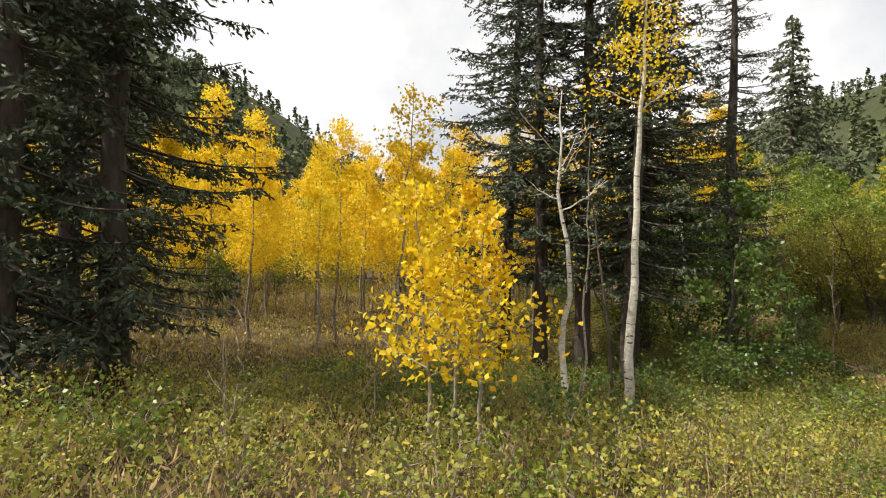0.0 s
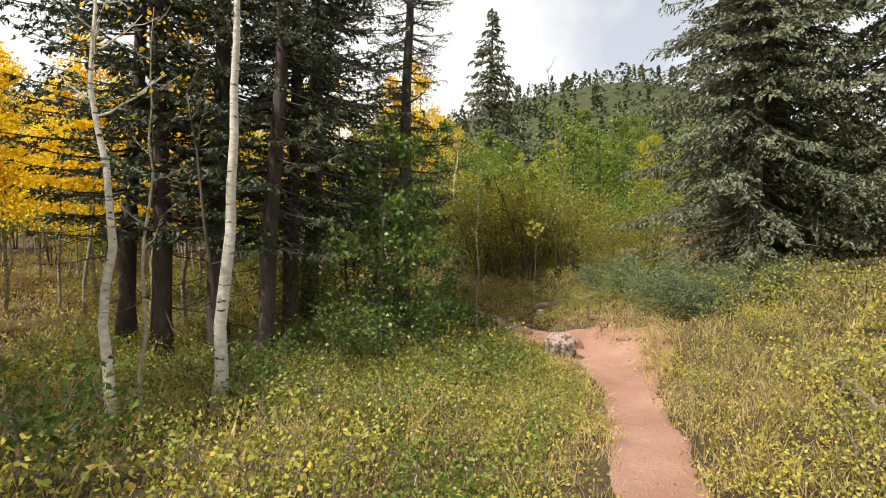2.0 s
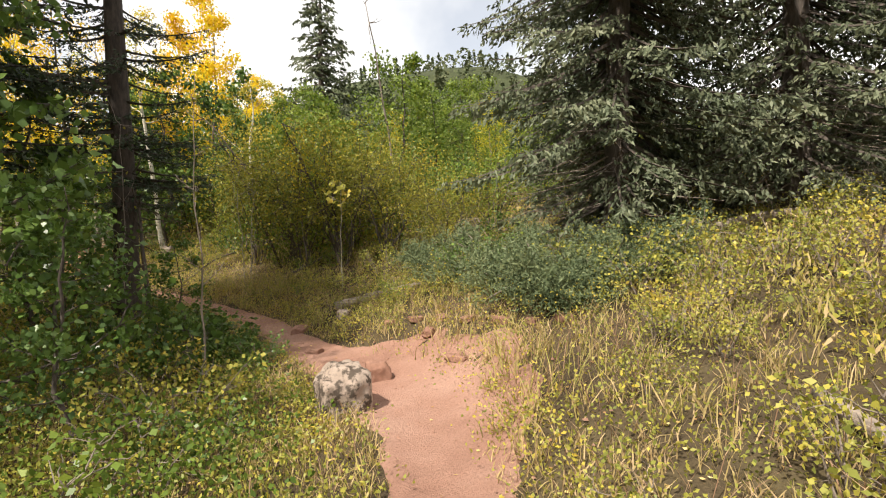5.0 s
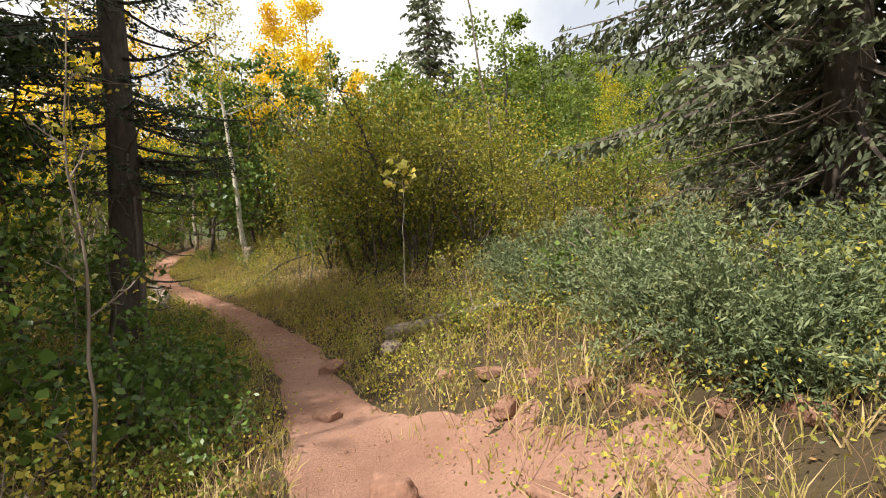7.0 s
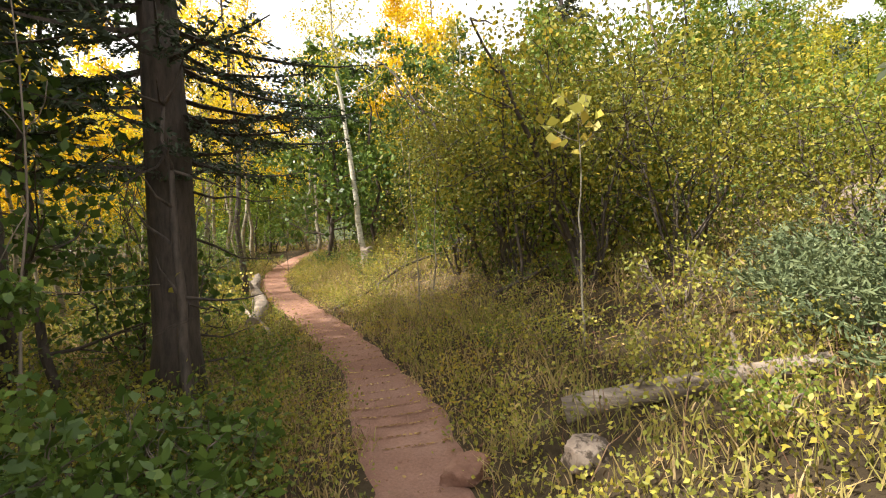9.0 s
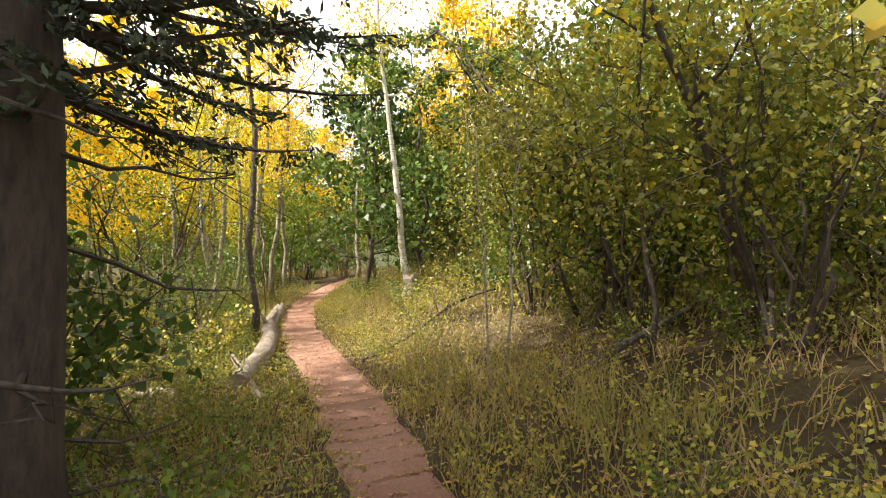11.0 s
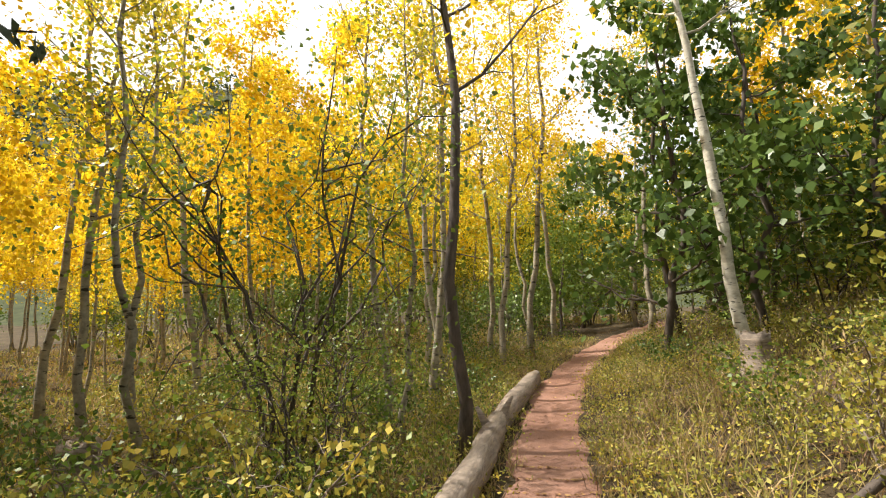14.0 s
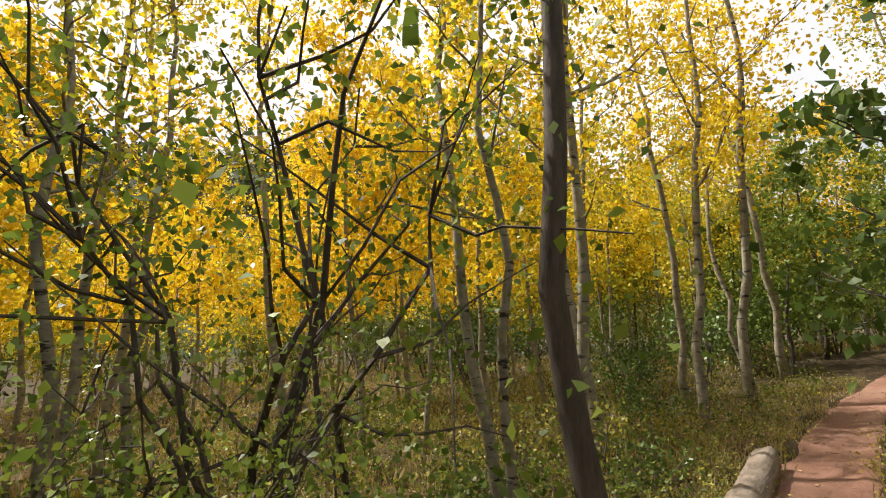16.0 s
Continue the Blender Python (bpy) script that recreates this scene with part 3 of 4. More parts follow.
# ---- green trees up the slope ----
def green_belt(x, y):
    s, _, i = side_of(x, y)
    return s > (4.4 if y < 24 else 2.4) and y > 15.8 + 0.25 * (x - 10) and math.hypot(x - 11.35, y - 24.2) > 1.1 and not (x > 19 and x < 24 and y > 29)


for k, (x, y, r) in enumerate(scatter(6, 58, (11, 36, 15.8, 44), 1.35, green_belt)):
    leafy(GREENS[k % 3] if k % 4 else LIME, x, y, "green leafy small tree on the slope" if k % 4 else "small tree with yellow-green leaves on the slope", (0.62 + 0.5 * r) * (1 if k % 4 else 0.8), r * 360, name="maple_tree", group="green trees on the slope", limbs=k < 30)
for x, y, s, a in [(6.2, 10.9, 0.95, 0), (6.9, 12.2, 0.6, 60), (6.6, 9.7, 0.5, 310), (7.0, 15.6, 1.0, 20), (8.1, 11.8, 0.38, 75), (10.9, 27.4, 1.5, 0), (10.5, 25.9, 1.45, 150), (12.0, 26.2, 1.4, 90), (12.6, 28.8, 1.4, 200), (13.3, 24.6, 1.3, 310), (13.6, 22.4, 1.05, 300), (14.6, 26.0, 1.4, 40)]:
    leafy(OAKS[int(a) % 20 // 10], x, y, "broad-leaved deep green tree", s, a, name="oak_tree")


# ---- leafy trees crowding the shaded slope ----
for x, y, sc, a in [(12.6, 17.9, 0.72, 10), (13.4, 16.4, 0.7, 130), (14.0, 18.6, 0.8, 250), (12.9, 19.6, 0.62, 60)]:
    leafy(GREENS[int(a) % 3], x, y, "green leafy maple with a dark slender trunk", sc, a, name="maple_tree")


# ---- wood edge where the path goes out of sight ----
def wood_edge(x, y):
    return abs(side_of(x, y)[0]) > 1.6


for k, (x, y, r) in enumerate(scatter(14, 46, (1, 22, 31, 46), 1.5, wood_edge)):
    leafy((LIME, GREENS[1], ASPENS[k % 4], GREENS[2])[k % 4], x, y, ("small tree with yellow-green leaves", "green leafy small tree", "slender aspen with yellow autumn leaves", "green leafy small tree")[k % 4] + " at the wood edge", 0.7 + 0.45 * r, r * 360, name="woodland_tree", group="trees at the wood edge", limbs=False)


# ---- shrubs ----
def bush_meshes(seed, tall, spread, stems, mat, leaf, leaves, bark=M_DARK_BARK, twig=0.012, wob=0.02, wide=0.75):
    """Several stems from one root, forking, with leaves along the outer parts."""
    rng = np.random.default_rng(seed)
    stem_meshes, tips = [], []
    for k in range(stems):
        an = 6.283 * k / stems + rng.uniform(-0.4, 0.4)
        ln = spread * rng.uniform(0.45, 1.0)
        top = np.array([math.cos(an) * ln, math.sin(an) * ln, tall * rng.uniform(0.7, 1.0)])
        base = np.array([math.cos(an), math.sin(an), 0]) * 0.05 * spread - np.array([0, 0, 0.08])
        main = bend(base, top, -0.10 * tall, 8, wob * tall, rng)
        qs = [tube_quads(main, np.linspace(twig * 1.6, twig * 0.25, 8), 6)]
        for _ in range(7):
            i = rng.integers(2, 7)
            e = main[i] + unit(rng.normal(size=3) + np.array([math.cos(an), math.sin(an), 0.6])) * tall * rng.uniform(0.15, 0.38)
            qs.append(tube_quads(bend(main[i], e, 0, 5, 0.012 * tall, rng), np.linspace(twig * 0.7, twig * 0.2, 5), 4))
            tips += [e, (e + main[i]) / 2, e]
        tips += [main[5], main[6], main[7]]
        stem_meshes.append(quads_mesh("stem", np.concatenate(qs), [bark]))
    tips = np.array(tips)
    c = tips[rng.integers(0, len(tips), leaves)] + np.clip(rng.normal(size=(leaves, 3)), -1.6, 1.6) * tall * 0.1 * np.array([1.2, 1.2, 0.8])
    c[:, 2] = np.maximum(c[:, 2], 0.03)
    c = c[np.hypot(c[:, 0], c[:, 1]) < spread * 1.3]
    return stem_meshes, quads_mesh("foliage", leaf_quads(rng, c, leaf, leaf * wide, None, 1, 0.2), [mat])


def bush(meshes, x, y, label, scale=1.0, turn=0.0, group="", name="shrub"):
    stems, foliage = meshes
    root = new(name)
    root.matrix_basis = Matrix.Translation((x, y, height(x, y))) @ Matrix.Rotation(radians(turn), 4, "Z") @ Matrix.Scale(scale, 4)
    for m in stems:
        part_of("stem", m, root)
    part_of("foliage", foliage, root)
    return tagged(root, label, "shrub", group)


OLIVE_BIG = bush_meshes(70, 3.2, 1.5, 11, M_OLIVE, 0.06, 7000, M_DARK_BARK, 0.012, 0.028)
bush(OLIVE_BIG, 12.75, 15.4, "large twiggy shrub with olive autumn leaves", 1.0, 0)
bush(OLIVE_BIG, 13.4, 14.4, "large twiggy shrub with olive autumn leaves", 0.85, 120)
bush(OLIVE_BIG, 12.7, 17.2, "large twiggy shrub with olive autumn leaves", 1.05, 200)
bush(OLIVE_BIG, 12.4, 19.3, "large twiggy shrub with olive autumn leaves", 1.0, 300)
bush(OLIVE_BIG, 13.6, 12.6, "twiggy shrub with olive autumn leaves", 0.6, 60)
bush(OLIVE_BIG, 13.9, 20.4, "large twiggy shrub with olive autumn leaves", 1.1, 30)
DARK_SHRUB = bush_meshes(71, 3.7, 1.75, 8, M_GREEN, 0.056, 4200, M_DARK_BARK, 0.017, 0.026)
bush(DARK_SHRUB, 6.75, 20.75, "dark many-stemmed shrub with sparse green leaves", 1.0, 0)
bush(DARK_SHRUB, 7.6, 19.9, "small dark shrub with sparse green leaves", 0.45, 80)

LOW = [bush_meshes(75 + k, 0.6, 0.45, 5, m, lf, n, M_DEAD, 0.006) for k, (m, lf, n) in enumerate([(M_HERB, 0.037, 520), (M_HERB_YELLOW, 0.037, 520), (M_GREEN, 0.045, 440), (M_DEEP, 0.055, 380), (M_HERB, 0.037, 520)])]
BROAD = bush_meshes(86, 0.62, 0.5, 6, M_DEEP, 0.10, 260, M_DEAD, 0.007, 0.02, 0.6)
LOW_LABEL = ["low shrub with yellow-green leaves", "low shrub with bright yellow leaves", "low shrub with fresh green leaves", "low shrub with broad dark green leaves", "low shrub with yellow-green leaves"]


def verge(x, y):
    s, _, i = side_of(x, y)
    return 0.75 < abs(s) < 9 and not (9.0 < x < 11.6 and 7.3 < y < 11.5) and not (s > 0 and 14 < y < 20 and (x * 7.3 + y * 3.1) % 1 < 0.6)


for k, (x, y, r) in enumerate(scatter(8, 320, (-5, 17, 1, 27), 0.42, verge)):
    s = side_of(x, y)[0]
    if s > 0:
        pick = (0, 1, 0, 4, 0)[k % 5] if y < 10 else (0, 2, 4, 3, 2)[k % 5]
    else:
        pick = (0, 2, 3, 4, 1)[k % 5] if y > 5 else (0, 4, 1, 2, 0)[k % 5]
    size = (0.6 + 0.9 * r) * (0.7 if abs(s) < 1.6 else 1.0)
    bush(LOW[pick], x, y, LOW_LABEL[pick], size, r * 360, "low shrubs along the path", "low_shrub")
for x, y, s in [(8.8, 11.9, 0.8), (8.5, 12.5, 1.0), (8.2, 11.6, 1.1), (8.75, 13.1, 0.8), (7.6, 12.4, 1.3), (8.35, 12.1, 0.9), (8.05, 12.9, 1.2), (7.9, 11.3, 1.0), (8.6, 11.35, 0.7), (8.45, 13.5, 0.9)]:
    bush(BROAD, x, y, "low dark leafy shrub beside the conifer", s, 90 * x, "low shrubs along the path", "low_shrub")
for x, y, s in [(7.55, 11.2, 1.3), (7.9, 11.9, 0.9)]:
    bush(LOW[1], x, y, "bright yellow-green shrub beside the path", s, 70 * y, "low shrubs along the path", "low_shrub")
MID = [bush_meshes(81 + k, 1.7, 0.9, 6, m, lf, 1200, M_DARK_BARK, 0.011) for k, (m, lf) in enumerate([(M_GREEN, 0.07), (M_OLIVE, 0.06), (M_DEEP, 0.09)])]


def thicket(x, y):
    s, _, i = side_of(x, y)
    if math.hypot(x, y) < 8.5 or math.hypot(x - 6.75, y - 20.7) < 1.6 or math.hypot(x - 8.3, y - 13.4) < 2.1:
        return False
    return (s > 3.4 and (y > 13.5 or x > 18)) or (s < -2.2 and x > 4.9 and 8.6 < y < 16.5) or (-4.5 < s < -2.4 and y > 27)


for k, (x, y, r) in enumerate(scatter(9, 115, (-6, 26, 8, 34), 0.8, thicket)):
    s = side_of(x, y)[0]
    pick = (0, 1, 0, 2, 1)[k % 5] if s > 0 else (2, 0, 2, 1, 2)[k % 5]
    bush(MID[pick], x, y, ("leafy green shrub", "olive shrub turning yellow", "dark green leafy shrub")[pick] + " in the thicket", 0.6 + 0.75 * r, r * 360, "shrubs of the thicket")


def backwood(x, y):
    s = side_of(x, y)[0]
    return s < -9 and (y > 33 or x < -10) or (y > 31 and abs(s) > 1.5)


for k, (x, y, r) in enumerate(scatter(15, 60, (-19, 14, 14, 54), 1.4, backwood)):
    bush(MID[(1, 0, 2)[k % 3]], x, y, ("olive shrub turning yellow", "leafy green shrub", "dark green leafy shrub")[k % 3] + " under the aspens", 1.0 + 0.8 * r, r * 360, "shrubs behind the aspens")


# ---- sprawling juniper on the bank ----
def juniper(seed, x, y, radius, tall):
    rng = np.random.default_rng(seed)
    root = tagged(new("juniper_bush"), "low sprawling blue-green juniper on the red bank", "bush")
    root.matrix_basis = Matrix.Translation((x, y, height(x, y)))
    tips, qs = [], []
    for k in range(34):
        an = rng.uniform(0, 6.283)
        ln = radius * rng.uniform(0.4, 1.05)
        e = np.array([math.cos(an) * ln, math.sin(an) * ln, tall * rng.uniform(0.25, 1.0)])
        e[2] += height(x + e[0], y + e[1]) - height(x, y)
        line = bend((0, 0, 0.05), e, -0.1, 6, 0.03, rng)
        if k % 5 == 0:
            part_of("stem", tube_mesh("stem", line, np.linspace(0.03, 0.008, 6), M_DEAD, 6), root)
        for i in (2, 3, 4, 5, 5):
            for _ in range(9):
                a = line[i] + rng.normal(size=3) * 0.09
                b = a + unit(np.array([math.cos(an), math.sin(an), 0.5]) + rng.normal(size=3) * 0.7) * rng.uniform(0.1, 0.24)
                m = 12
                q = np.linspace(0, 1, m)[:, None]
                tips.append(a * (1 - q) + b * q + rng.normal(size=(m, 3)) * 0.014)
                qs.append(np.repeat(unit(b - a)[None], m, 0))
    c, d = np.concatenate(tips), np.concatenate(qs)
    part_of("foliage", quads_mesh("foliage", leaf_quads(rng, c, 0.056, 0.014, d, 0.6, -0.1), [M_JUNIPER]), root)
    return root


juniper(1, 11.9, 9.2, 1.05, 0.75)
juniper(2, 12.5, 10.6, 1.1, 0.85)
juniper(3, 12.9, 8.3, 0.95, 0.7)
juniper(4, 12.6, 11.9, 0.8, 0.8)
juniper(5, 11.5, 8.5, 0.6, 0.45)


# ---- rocks ----
def rock(seed, x, y, sx, sy, sz, mat, label, sink=0.3, name="rock"):
    bm = bmesh.new()
    bmesh.ops.create_icosphere(bm, subdivisions=4, radius=1.0)
    for v in bm.verts:
        p = v.co.copy()
        n = noise.noise(p * 0.9 + Vector((seed * 7.1, 0, 0))) * 0.35 + noise.noise(p * 2.2 + Vector((0, seed * 3.3, 0))) * 0.16 + noise.noise(p * 6 + Vector((0, 0, seed))) * 0.05
        v.co = p * (1 + n)
        for ax in range(3):                                   # broken flats
            lim = 0.78 + 0.1 * noise.noise((seed, ax, p[ax] > 0))
            v.co[ax] = max(-lim, min(lim, v.co[ax]))
        v.co = Vector((v.co.x * sx, v.co.y * sy, v.co.z * sz))
    for v in bm.verts:
        v.co *= 1 + 0.10 * noise.noise(v.co * 5 / max(sx, 0.1) * 0.5 + Vector((seed, 0, 0))) + 0.05 * noise.noise(v.co * 9 / max(sx, 0.1))
    for f in bm.faces:
        f.smooth = True
    me = bpy.data.meshes.new(name)
    bm.to_mesh(me)
    bm.free()
    me.materials.append(mat)
    ob = new(name, me)
    ob.matrix_basis = Matrix.Translation((x, y, height(x, y) + sz * (0.8 - sink))) @ Matrix.Rotation(seed * 1.3, 4, "Z")
    return tagged(ob, label, "rock")


rock(1, 8.60, 8.93, 0.34, 0.30, 0.33, M_ROCK, "pale lichen-spotted boulder beside the path", 0.3, "boulder")
rock(2, 9.40, 9.45, 0.17, 0.14, 0.17, M_RED_ROCK, "pale pinkish rock at the edge of the path", 0.3)
rock(3, 10.12, 12.6, 0.2, 0.14, 0.09, M_RED_ROCK, "flat pink rock set in the path", 0.4)
rock(4, 9.6, 11.2, 0.14, 0.12, 0.07, M_RED_ROCK, "flat pink rock set in the path", 0.4)
rock(5, 10.6, 12.0, 0.16, 0.12, 0.11, M_ROCK, "grey rock at the edge of the path", 0.3)
rock(6, 15.2, 13.6, 0.42, 0.36, 0.5, M_ROCK, "grey boulder among shrubs on the slope", 0.2, "boulder")
rock(7, 7.5, 3.2, 0.2, 0.16, 0.12, M_ROCK, "half-buried grey stone in grass")
rock(8, 9.0, 15.3, 0.13, 0.1, 0.06, M_RED_ROCK, "flat stone beside the path", 0.35)
for k, (x, y) in enumerate([(10.95, 8.5), (10.85, 8.9), (10.75, 9.35), (10.7, 9.8), (10.6, 10.2), (11.1, 8.15), (10.45, 10.6), (10.3, 9.6), (9.9, 8.7)]):
    rock(20 + k, x, y, 0.09 + 0.04 * (k % 3), 0.08, 0.055 + 0.02 * (k % 2), M_RED_ROCK, "broken red rock in the eroded bank", 0.3)


# ---- fallen logs, stumps and sticks ----
def log(points, r0, r1, label, mat=M_LOG, name="log", seed=0, lift=0.6, stubs=2):
    line = np.array(smooth_line([(x, y, height(x, y) + (r0 * lift) + dz) for x, y, dz in points], 7))
    mid = line[len(line) // 2].copy()
    root = new(name)
    root.matrix_basis = Matrix.Translation(mid)
    part_of("trunk", tube_mesh("trunk", line - mid, np.linspace(r0, r1, len(line)), mat, 12, 0.35, seed), root)
    rng = np.random.default_rng(seed + 900)
    for k in range(stubs):
        a = line[rng.integers(2, len(line) - 2)] - mid
        e = a + np.array([*(rng.normal(size=2) * 0.16), 0.15 + 0.15 * rng.random()])
        part_of("stub", tube_mesh("stub", bend(a, e, 0, 4), np.linspace(r1 * 0.5, r1 * 0.15, 4), mat, 6), root)
    return tagged(root, label, "log")


log([(8.62, 17.7, 0.12), (8.72, 19.0, 0.1), (8.62, 20.6, 0.05), (8.45, 22.3, 0.03), (8.4, 24.9, 0.0)], 0.10, 0.13, "long weathered grey log lying along the path", seed=1, lift=0.8)
log([(10.75, 12.5, 0), (11.4, 12.2, 0.02), (12.1, 11.8, 0.03)], 0.085, 0.06, "grey broken log on the slope", seed=2)
log([(10.1, 5.5, 0), (8.9, 4.5, 0.0), (7.5, 3.4, 0.02)], 0.05, 0.075, "weathered grey log in dry grass", seed=3)
log([(15.2, 8.3, 0.1), (16.2, 7.3, 0.15), (17.0, 6.0, 0.1)], 0.09, 0.08, "pale fallen log under the spruces", seed=4)
log([(9.9, 18.9, 0.0), (10.6, 19.6, 0.05), (11.6, 20.2, 0.25), (13.2, 20.6, 0.3)], 0.03, 0.02, "thin dead branch on the slope", M_DARK_BARK, "fallen_branch", 5)
log([(11.3, 16.0, 0.02), (12.1, 16.6, 0.08), (13.2, 16.9, 0.2)], 0.05, 0.03, "dark fallen branch in leaf litter", M_DARK_BARK, "fallen_branch", 6)
log([(8.0, 18.2, 0.0), (7.4, 18.4, 0.02), (6.6, 18.2, 0.0)], 0.06, 0.05, "grey broken log in grass", seed=7)
log([(8.9, 17.5, 0.0), (8.7, 17.9, 0.16), (8.45, 18.5, 0.28)], 0.045, 0.03, "broken grey branch leaning on the log", seed=8)


def stump(x, y, r, h, label, seed):
    rng = np.random.default_rng(seed)
    bm = bmesh.new()
    rings = []
    for i, z in enumerate(np.linspace(-0.1, h, 8)):
        ring = []
        for k in range(18):
            an = 6.283 * k / 18
            rr = r * (1.45 - 0.45 * min(1, i / 4)) * (1 + 0.22 * noise.noise((math.cos(an) * 1.6 + seed, math.sin(an) * 1.6, z * 1.5)))
            jag = 0.3 * h * noise.noise((math.cos(an) * 2.5, math.sin(an) * 2.5, seed)) if i == 7 else 0
            ring.append(bm.verts.new((rr * math.cos(an), rr * math.sin(an), z + jag)))
        rings.append(ring)
    inner = [bm.verts.new((v.co.x * 0.5, v.co.y * 0.5, h * 0.75)) for v in rings[-1]]
    rings.append(inner)
    for a, b in zip(rings, rings[1:]):
        for k in range(18):
            bm.faces.new((a[k], a[(k + 1) % 18], b[(k + 1) % 18], b[k])).smooth = True
    bm.faces.new(inner)
    me = bpy.data.meshes.new("stump")
    bm.to_mesh(me)
    bm.free()
    me.materials.append(M_LOG)
    ob = new("stump", me)
    ob.location = (x, y, height(x, y))
    return tagged(ob, label, "stump")


stump(11.25, 23.6, 0.16, 0.5, "weathered grey stump with broken top", 1)
stump(4.9, 20.2, 0.22, 0.45, "splintered pale grey stump in grass", 2)


def pole(x, y, top, r, label, seed, mat=M_DARK_BARK, name="leaning_sapling", twigs=9, leaves=160, leaf_mat=M_OLIVE):
    """A leaning, thin, branched stem with sparse leaves."""
    rng = np.random.default_rng(seed)
    root = new(name)
    root.matrix_basis = Matrix.Translation((x, y, height(x, y)))
    line = bend((0, 0, -0.1), top, -0.08 * top[2], 9, 0.02, rng)
    part_of("trunk", tube_mesh("trunk", line, np.linspace(r, r * 0.25, 9), mat, 8, 0.15, seed), root)
    tips = []
    for k in range(twigs):
        i = rng.integers(3, 9)
        e = line[i] + unit(rng.normal(size=3) + np.array([0, 0, 0.7])) * rng.uniform(0.3, 0.9)
        part_of("limb", tube_mesh("limb", bend(line[i], e, 0.03, 5, 0.015, rng), np.linspace(r * 0.35, 0.003, 5), mat, 5), root)
        tips += [e, (e + line[i]) / 2]
    if leaves:
        c = np.array(tips)[rng.integers(0, len(tips), leaves)] + rng.normal(size=(leaves, 3)) * 0.16
        c = c[[abs(side_of(x + p[0], y + p[1])[0]) > 1.15 for p in c]]
        part_of("foliage", quads_mesh("foliage", leaf_quads(rng, c, 0.06, 0.05), [leaf_mat]), root)
    return tagged(root, label, "tree")


pole(12.6, 18.2, (-1.5, 0.6, 3.6), 0.04, "dark leaning sapling with sparse olive leaves", 1)
pole(13.0, 17.6, (-2.0, 1.6, 3.9), 0.05, "dark leaning sapling with sparse olive leaves", 2, leaves=260)
pole(12.2, 16.2, (0.1, 0.3, 3.3), 0.025, "thin upright sapling with few leaves", 3, leaves=120)
pole(11.2, 17.0, (0.15, 0.1, 2.6), 0.014, "thin upright sapling with few leaves", 4, M_ASPEN_BARK, leaves=60, leaf_mat=M_HERB_YELLOW)
pole(10.9, 16.6, (-0.05, 0.2, 2.4), 0.013, "thin upright sapling with few leaves", 5, M_ASPEN_BARK, leaves=60)
pole(12.9, 15.6, (-1.6, -0.2, 3.2), 0.05, "dark arching stem with yellow-green leaves", 6, leaves=420, leaf_mat=M_LIME)
pole(8.35, 14.2, (-0.15, 0.3, 2.8), 0.05, "dark crooked dead stem beside the conifer", 7, leaves=0)
pole(7.7, 13.0, (0.05, 0.1, 3.4), 0.011, "thin pale sapling with few leaves", 8, M_DEAD, leaves=50)
pole(3.2, 9.6, (-0.5, 0.3, 4.2), 0.035, "thin dark leaning dead stem", 9, leaves=0)
pole(-1.9, 4.6, (0.1, 0.1, 0.75), 0.016, "dry grey bare twig in undergrowth", 11, M_DEAD, "dead_twig", 8, 0)
pole(-2.4, 5.6, (0.2, 0.1, 1.3), 0.012, "dry grey bare twig in undergrowth", 12, M_DEAD, "dead_twig", 8, 0)
pole(-0.8, 6.0, (0.1, 0.0, 1.2), 0.012, "dry grey bare twig in undergrowth", 13, M_DEAD, "dead_twig", 8, 0)
pole(17.5, 19.0, (-1.2, 0.3, 7.5), 0.05, "tall leaning dead grey stem", 14, M_DEAD, "dead_tree", 7, 0)


# ---- ground cover ----
def cover_points(seed, count, reach, near=0.36, side=0):
    """Points beside the path, thickest near it."""
    rng = np.random.default_rng(seed)
    out = []
    ends = [i for i in range(len(TL)) if -3 < TL[i, 1] < 30]
    while len(out) < count:
        i = ends[rng.integers(0, len(ends))]
        sg = side or rng.choice([-1, 1])
        d = near + reach * rng.random() ** 1.7
        x = TL[i, 0] + sg * TD[i, 1] * d + rng.normal() * 0.15
        y = TL[i, 1] - sg * TD[i, 0] * d + rng.normal() * 0.15
        s = side_of(x, y)[0]
        bare = 0.0
        if s > 0:
            bare = 1.15 * math.exp(-((y - 9.2) / 1.5) ** 2)
        if abs(s) < 0.33 + bare * rng.uniform(0.0, 1.0) ** 0.6 + 0.08 * noise.noise((x * 2, y * 2, 0)):
            continue
        if s > 1.5 + 0.5 * noise.noise((x, y, 6)) and 13.2 < y < 20 and rng.random() < 0.55:      # shaded slope of bare litter
            continue
        out.append((x, y, height(x, y), s))
    return np.array(out)


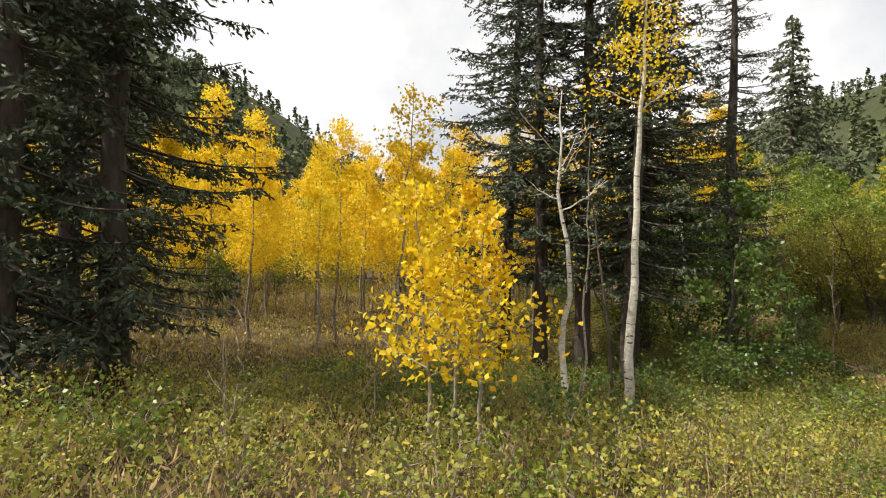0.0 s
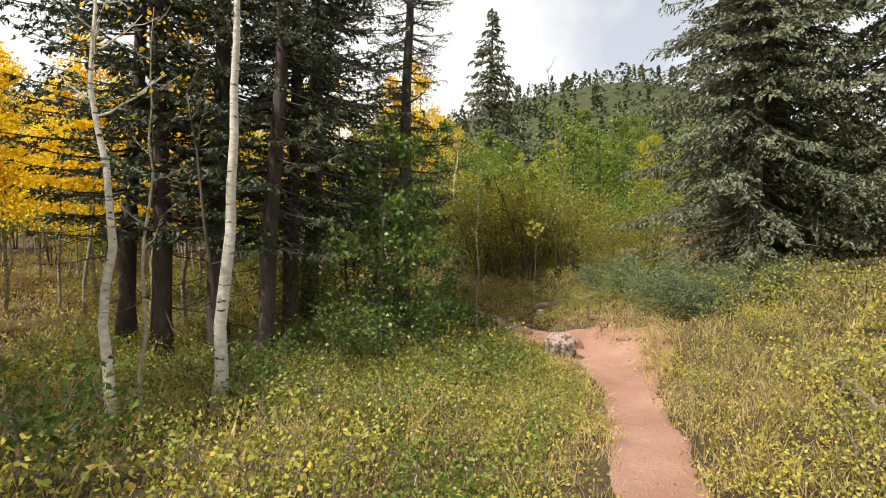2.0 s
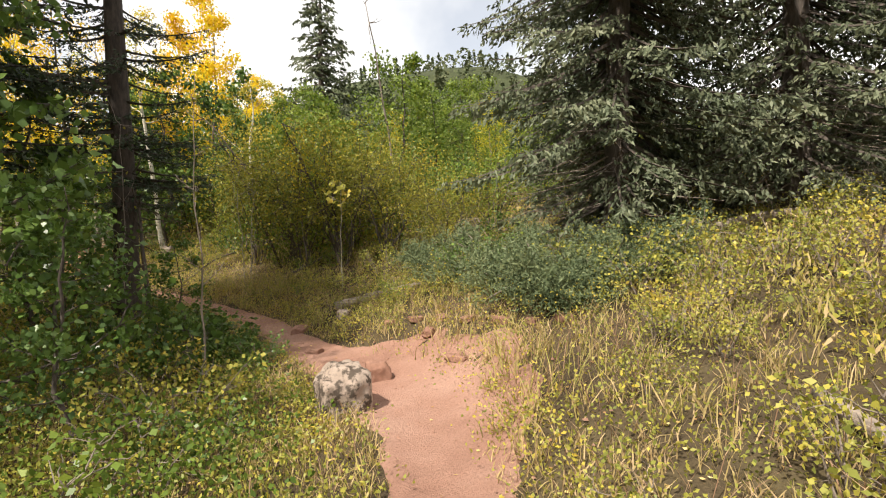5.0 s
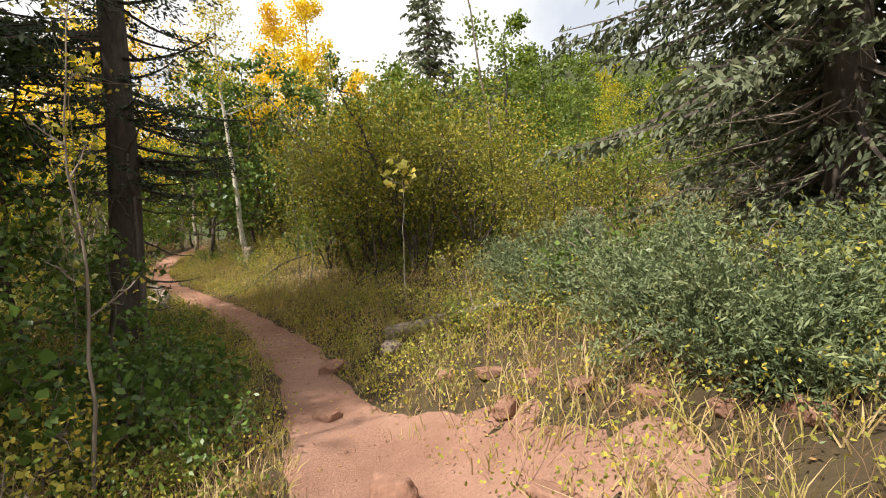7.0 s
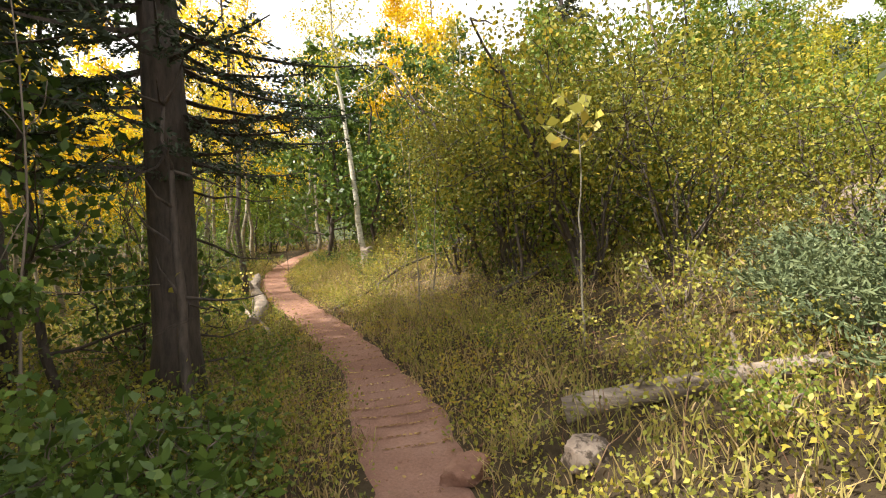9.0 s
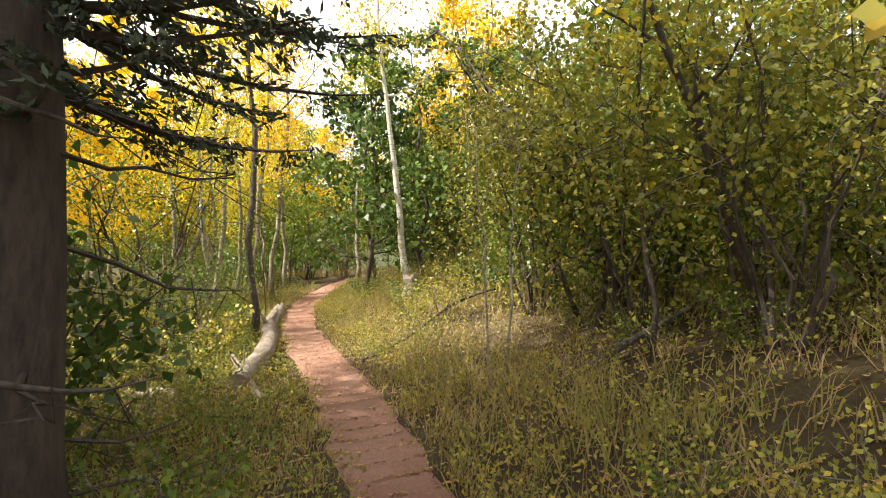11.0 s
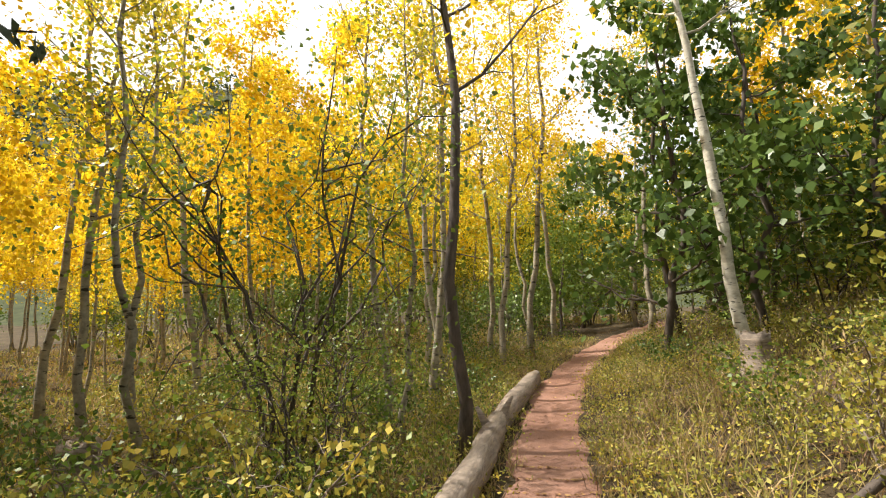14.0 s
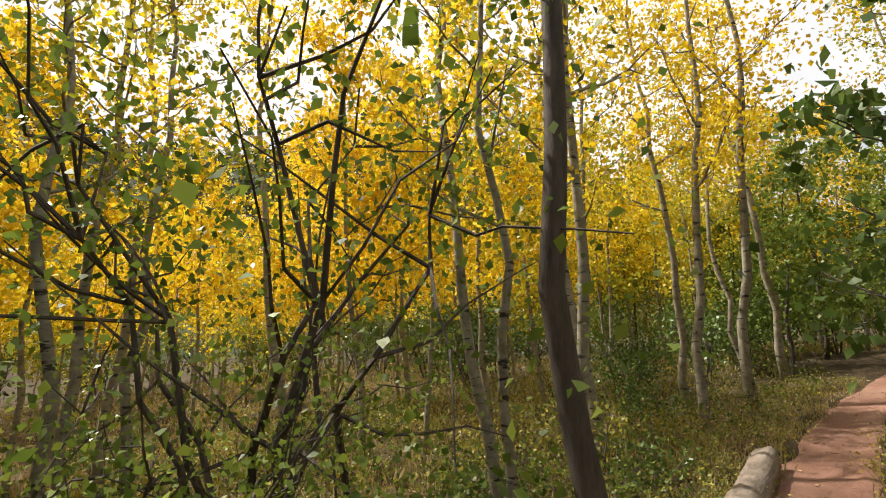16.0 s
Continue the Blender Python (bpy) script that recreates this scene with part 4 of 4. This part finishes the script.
def make_grass(seed, count, reach, tall, name, label, mat, per=9, side=0, wide=0.0048):
    rng = np.random.default_rng(seed)
    p = cover_points(seed, count, reach, 0.3, side)
    p = np.repeat(p, per, axis=0)
    k = len(p)
    base = p[:, :3] + np.c_[rng.normal(size=(k, 2)) * 0.05, np.full(k, -0.02)]
    grow = np.array([0.55 + 0.75 * (0.5 + 0.9 * noise.noise((x * 0.5, y * 0.5, 2))) for x, y, _, _ in p[::per]]).repeat(per)
    ln = tall * rng.uniform(0.35, 1.0, k) * np.clip(grow, 0.3, 1.3) * np.clip(0.4 + (np.abs(p[:, 3]) - 0.3) * 0.7, 0.3, 1.0)
    way = np.c_[rng.normal(size=(k, 2)) * 0.35, np.ones(k)]
    mid = base + way * ln[:, None] * 0.6
    tip = mid + (way * np.array([1.9, 1.9, 0.75])) * ln[:, None] * 0.4
    w = np.c_[rng.normal(size=(k, 2)), np.zeros(k)]
    w = unit(w) * (wide * (0.6 + 0.8 * rng.random(k)))[:, None]
    quads = np.stack([base - w, base + w, mid + w * 0.8, mid - w * 0.8], axis=1)
    tops = np.stack([mid - w * 0.8, mid + w * 0.8, tip + w * 0.12, tip - w * 0.12], axis=1)
    me = quads_mesh(name, np.concatenate([quads, tops]), [mat])
    return tagged(new(name, me), label, "grass", kind="stuff")


def make_herbs(seed, count, reach, tall, name, label, mat, per=14, leaf=0.045, side=0, near=0.5):
    rng = np.random.default_rng(seed)
    p = cover_points(seed, count, reach, near, side)
    p = np.repeat(p, per, axis=0)
    k = len(p)
    lift = tall * np.clip(0.35 + (np.abs(p[:, 3]) - 0.4) * 0.6, 0.25, 1.0)
    c = p[:, :3] + np.c_[rng.normal(size=(k, 2)) * 0.10, rng.random(k) ** 0.7 * lift + 0.01]
    me = quads_mesh(name, leaf_quads(rng, c, leaf, leaf * 0.62, np.tile([0, 0, 0.15], (k, 1)), 1.0, 0), [mat])
    return tagged(new(name, me), label, "plants", kind="stuff")


make_grass(101, 4600, 7.0, 0.40, "dry_grass", "tall straw-coloured and green grass", M_GRASS)
make_grass(102, 4200, 3.2, 0.30, "verge_grass", "short grass along the path edge", M_GRASS, 9)
make_herbs(103, 9500, 8.0, 0.38, "undergrowth", "low yellow-green leafy undergrowth", M_HERB, 17, 0.034)
make_herbs(104, 2600, 7.0, 0.5, "yellow_undergrowth", "yellow leafy herbs on the open slope", M_HERB_YELLOW, 14, 0.032, 1)
make_herbs(105, 2400, 9.0, 0.5, "green_undergrowth", "green broad-leaved undergrowth in the shade", M_GREEN, 13, 0.05, -1, 0.9)
make_herbs(109, 3400, 9.0, 0.45, "pale_undergrowth", "yellow-green leafy herbs in the hollow", M_HERB, 14, 0.038, -1, 0.9)
make_grass(110, 2600, 7.0, 0.6, "dry_stems", "thin brown dry plant stems", M_STEMS, 5, 0, 0.003)


def make_meadow():
    """Grass and herbs of the hollow under the aspens and up the slope."""
    rng = np.random.default_rng(106)
    pts = []
    while len(pts) < 12000:
        x, y = rng.uniform(-14, 26), rng.uniform(-2, 40)
        s = side_of(x, y)[0]
        if abs(s) > 3:
            pts.append((x, y, height(x, y)))
    p = np.repeat(np.array(pts), 7, axis=0)
    k = len(p)
    c = p + np.c_[rng.normal(size=(k, 2)) * 0.14, rng.random(k) * 0.32]
    me = quads_mesh("meadow", leaf_quads(rng, c, 0.16, 0.03, np.tile([0, 0, 1.4], (k, 1)), 0.6, 0), [M_GRASS])
    tagged(new("meadow", me), "pale grass under the aspens", "grass", kind="stuff")
    c = p[::2] + np.c_[rng.normal(size=(len(p[::2]), 2)) * 0.2, rng.random(len(p[::2])) * 0.35]
    me = quads_mesh("forest_herbs", leaf_quads(rng, c, 0.09, 0.06), [M_HERB])
    tagged(new("forest_herbs", me), "low green and yellow herbs under the trees", "plants", kind="stuff")


make_meadow()


def make_litter():
    rng = np.random.default_rng(107)
    pts = []
    while len(pts) < 24000:
        i = rng.integers(0, len(TL))
        d = rng.normal() * 2.2
        if len(pts) > 9000 and not 13 < TL[i, 1] < 21:
            continue
        x, y = TL[i, 0] + TD[i, 1] * d, TL[i, 1] - TD[i, 0] * d
        s = side_of(x, y)[0]
        if y < 11 and abs(s) < 0.45 and rng.random() < 0.85:
            continue
        if abs(s) < 0.4 and rng.random() < 0.5:
            continue
        pts.append((x, y, height(x, y) + (0.034 if abs(s) < 0.5 else 0.02)))
    p = np.array(pts)
    k = len(p)
    flat = leaf_quads(rng, np.zeros((k, 3)), 0.042, 0.036)
    flat[:, :, 2] *= 0.25
    me = quads_mesh("fallen_leaves", flat + p[:, None], [M_LITTER])
    tagged(new("fallen_leaves", me), "scattered dry yellow and brown fallen leaves", "leaves", kind="stuff")
    # pebbles and crumbs of red earth on the trodden dirt
    peb = []
    for _ in range(1500):
        i = rng.integers(0, len(TL))
        d = rng.normal() * 0.3 if rng.random() < 0.6 else rng.uniform(0, 1.8)
        x, y = TL[i, 0] + TD[i, 1] * d, TL[i, 1] - TD[i, 0] * d
        r = 0.008 + 0.018 * rng.random() ** 3
        o = np.array([x, y, height(x, y) + 0.02])
        v = [o + r * np.array(q) * rng.uniform(0.7, 1.3, 3) for q in ((1, 0, 0), (0, 1, 0), (-1, 0, 0), (0, -1, 0))]
        t = o + np.array([0, 0, r * 0.9])
        for a in range(4):
            peb.append(np.stack([v[a], v[(a + 1) % 4], t, t]))
    me = quads_mesh("pebbles", np.array(peb), [M_RED_ROCK])
    tagged(new("pebbles", me), "small red stones and crumbs of earth", "stones", kind="stuff")


make_litter()


def make_far_forest():
    """Wooded ridges round the valley: small trees, each a stack of ragged cones."""
    rng = np.random.default_rng(108)
    out = []
    while len(out) < 4200:
        a = rng.uniform(-2.0, 1.9)
        r = rng.uniform(95, 380)
        x, y = 6 + math.sin(a) * r, 10 + math.cos(a) * r
        z = height(x, y)
        h = rng.uniform(4, 10)
        slim = 0.17 if rng.random() < 0.6 else 0.36
        n = 34
        t = rng.random(n) ** 0.8
        w = h * slim * (1.05 - t) if slim < 0.3 else h * slim * np.sqrt(np.clip(1 - (2 * t - 1) ** 2, 0.05, 1))
        an = rng.uniform(0, 6.283, n)
        c = np.c_[x + np.cos(an) * w, y + np.sin(an) * w, z + t * h]
        out.append(leaf_quads(rng, c, h * 0.24, h * 0.17, np.c_[np.cos(an), np.sin(an), np.full(n, -0.2)], 0.5))
    me = quads_mesh("far_forest", np.concatenate(out), [M_FAR])
    tagged(new("far_forest", me), "distant forest on the valley ridges", "forest", kind="stuff")


make_far_forest()
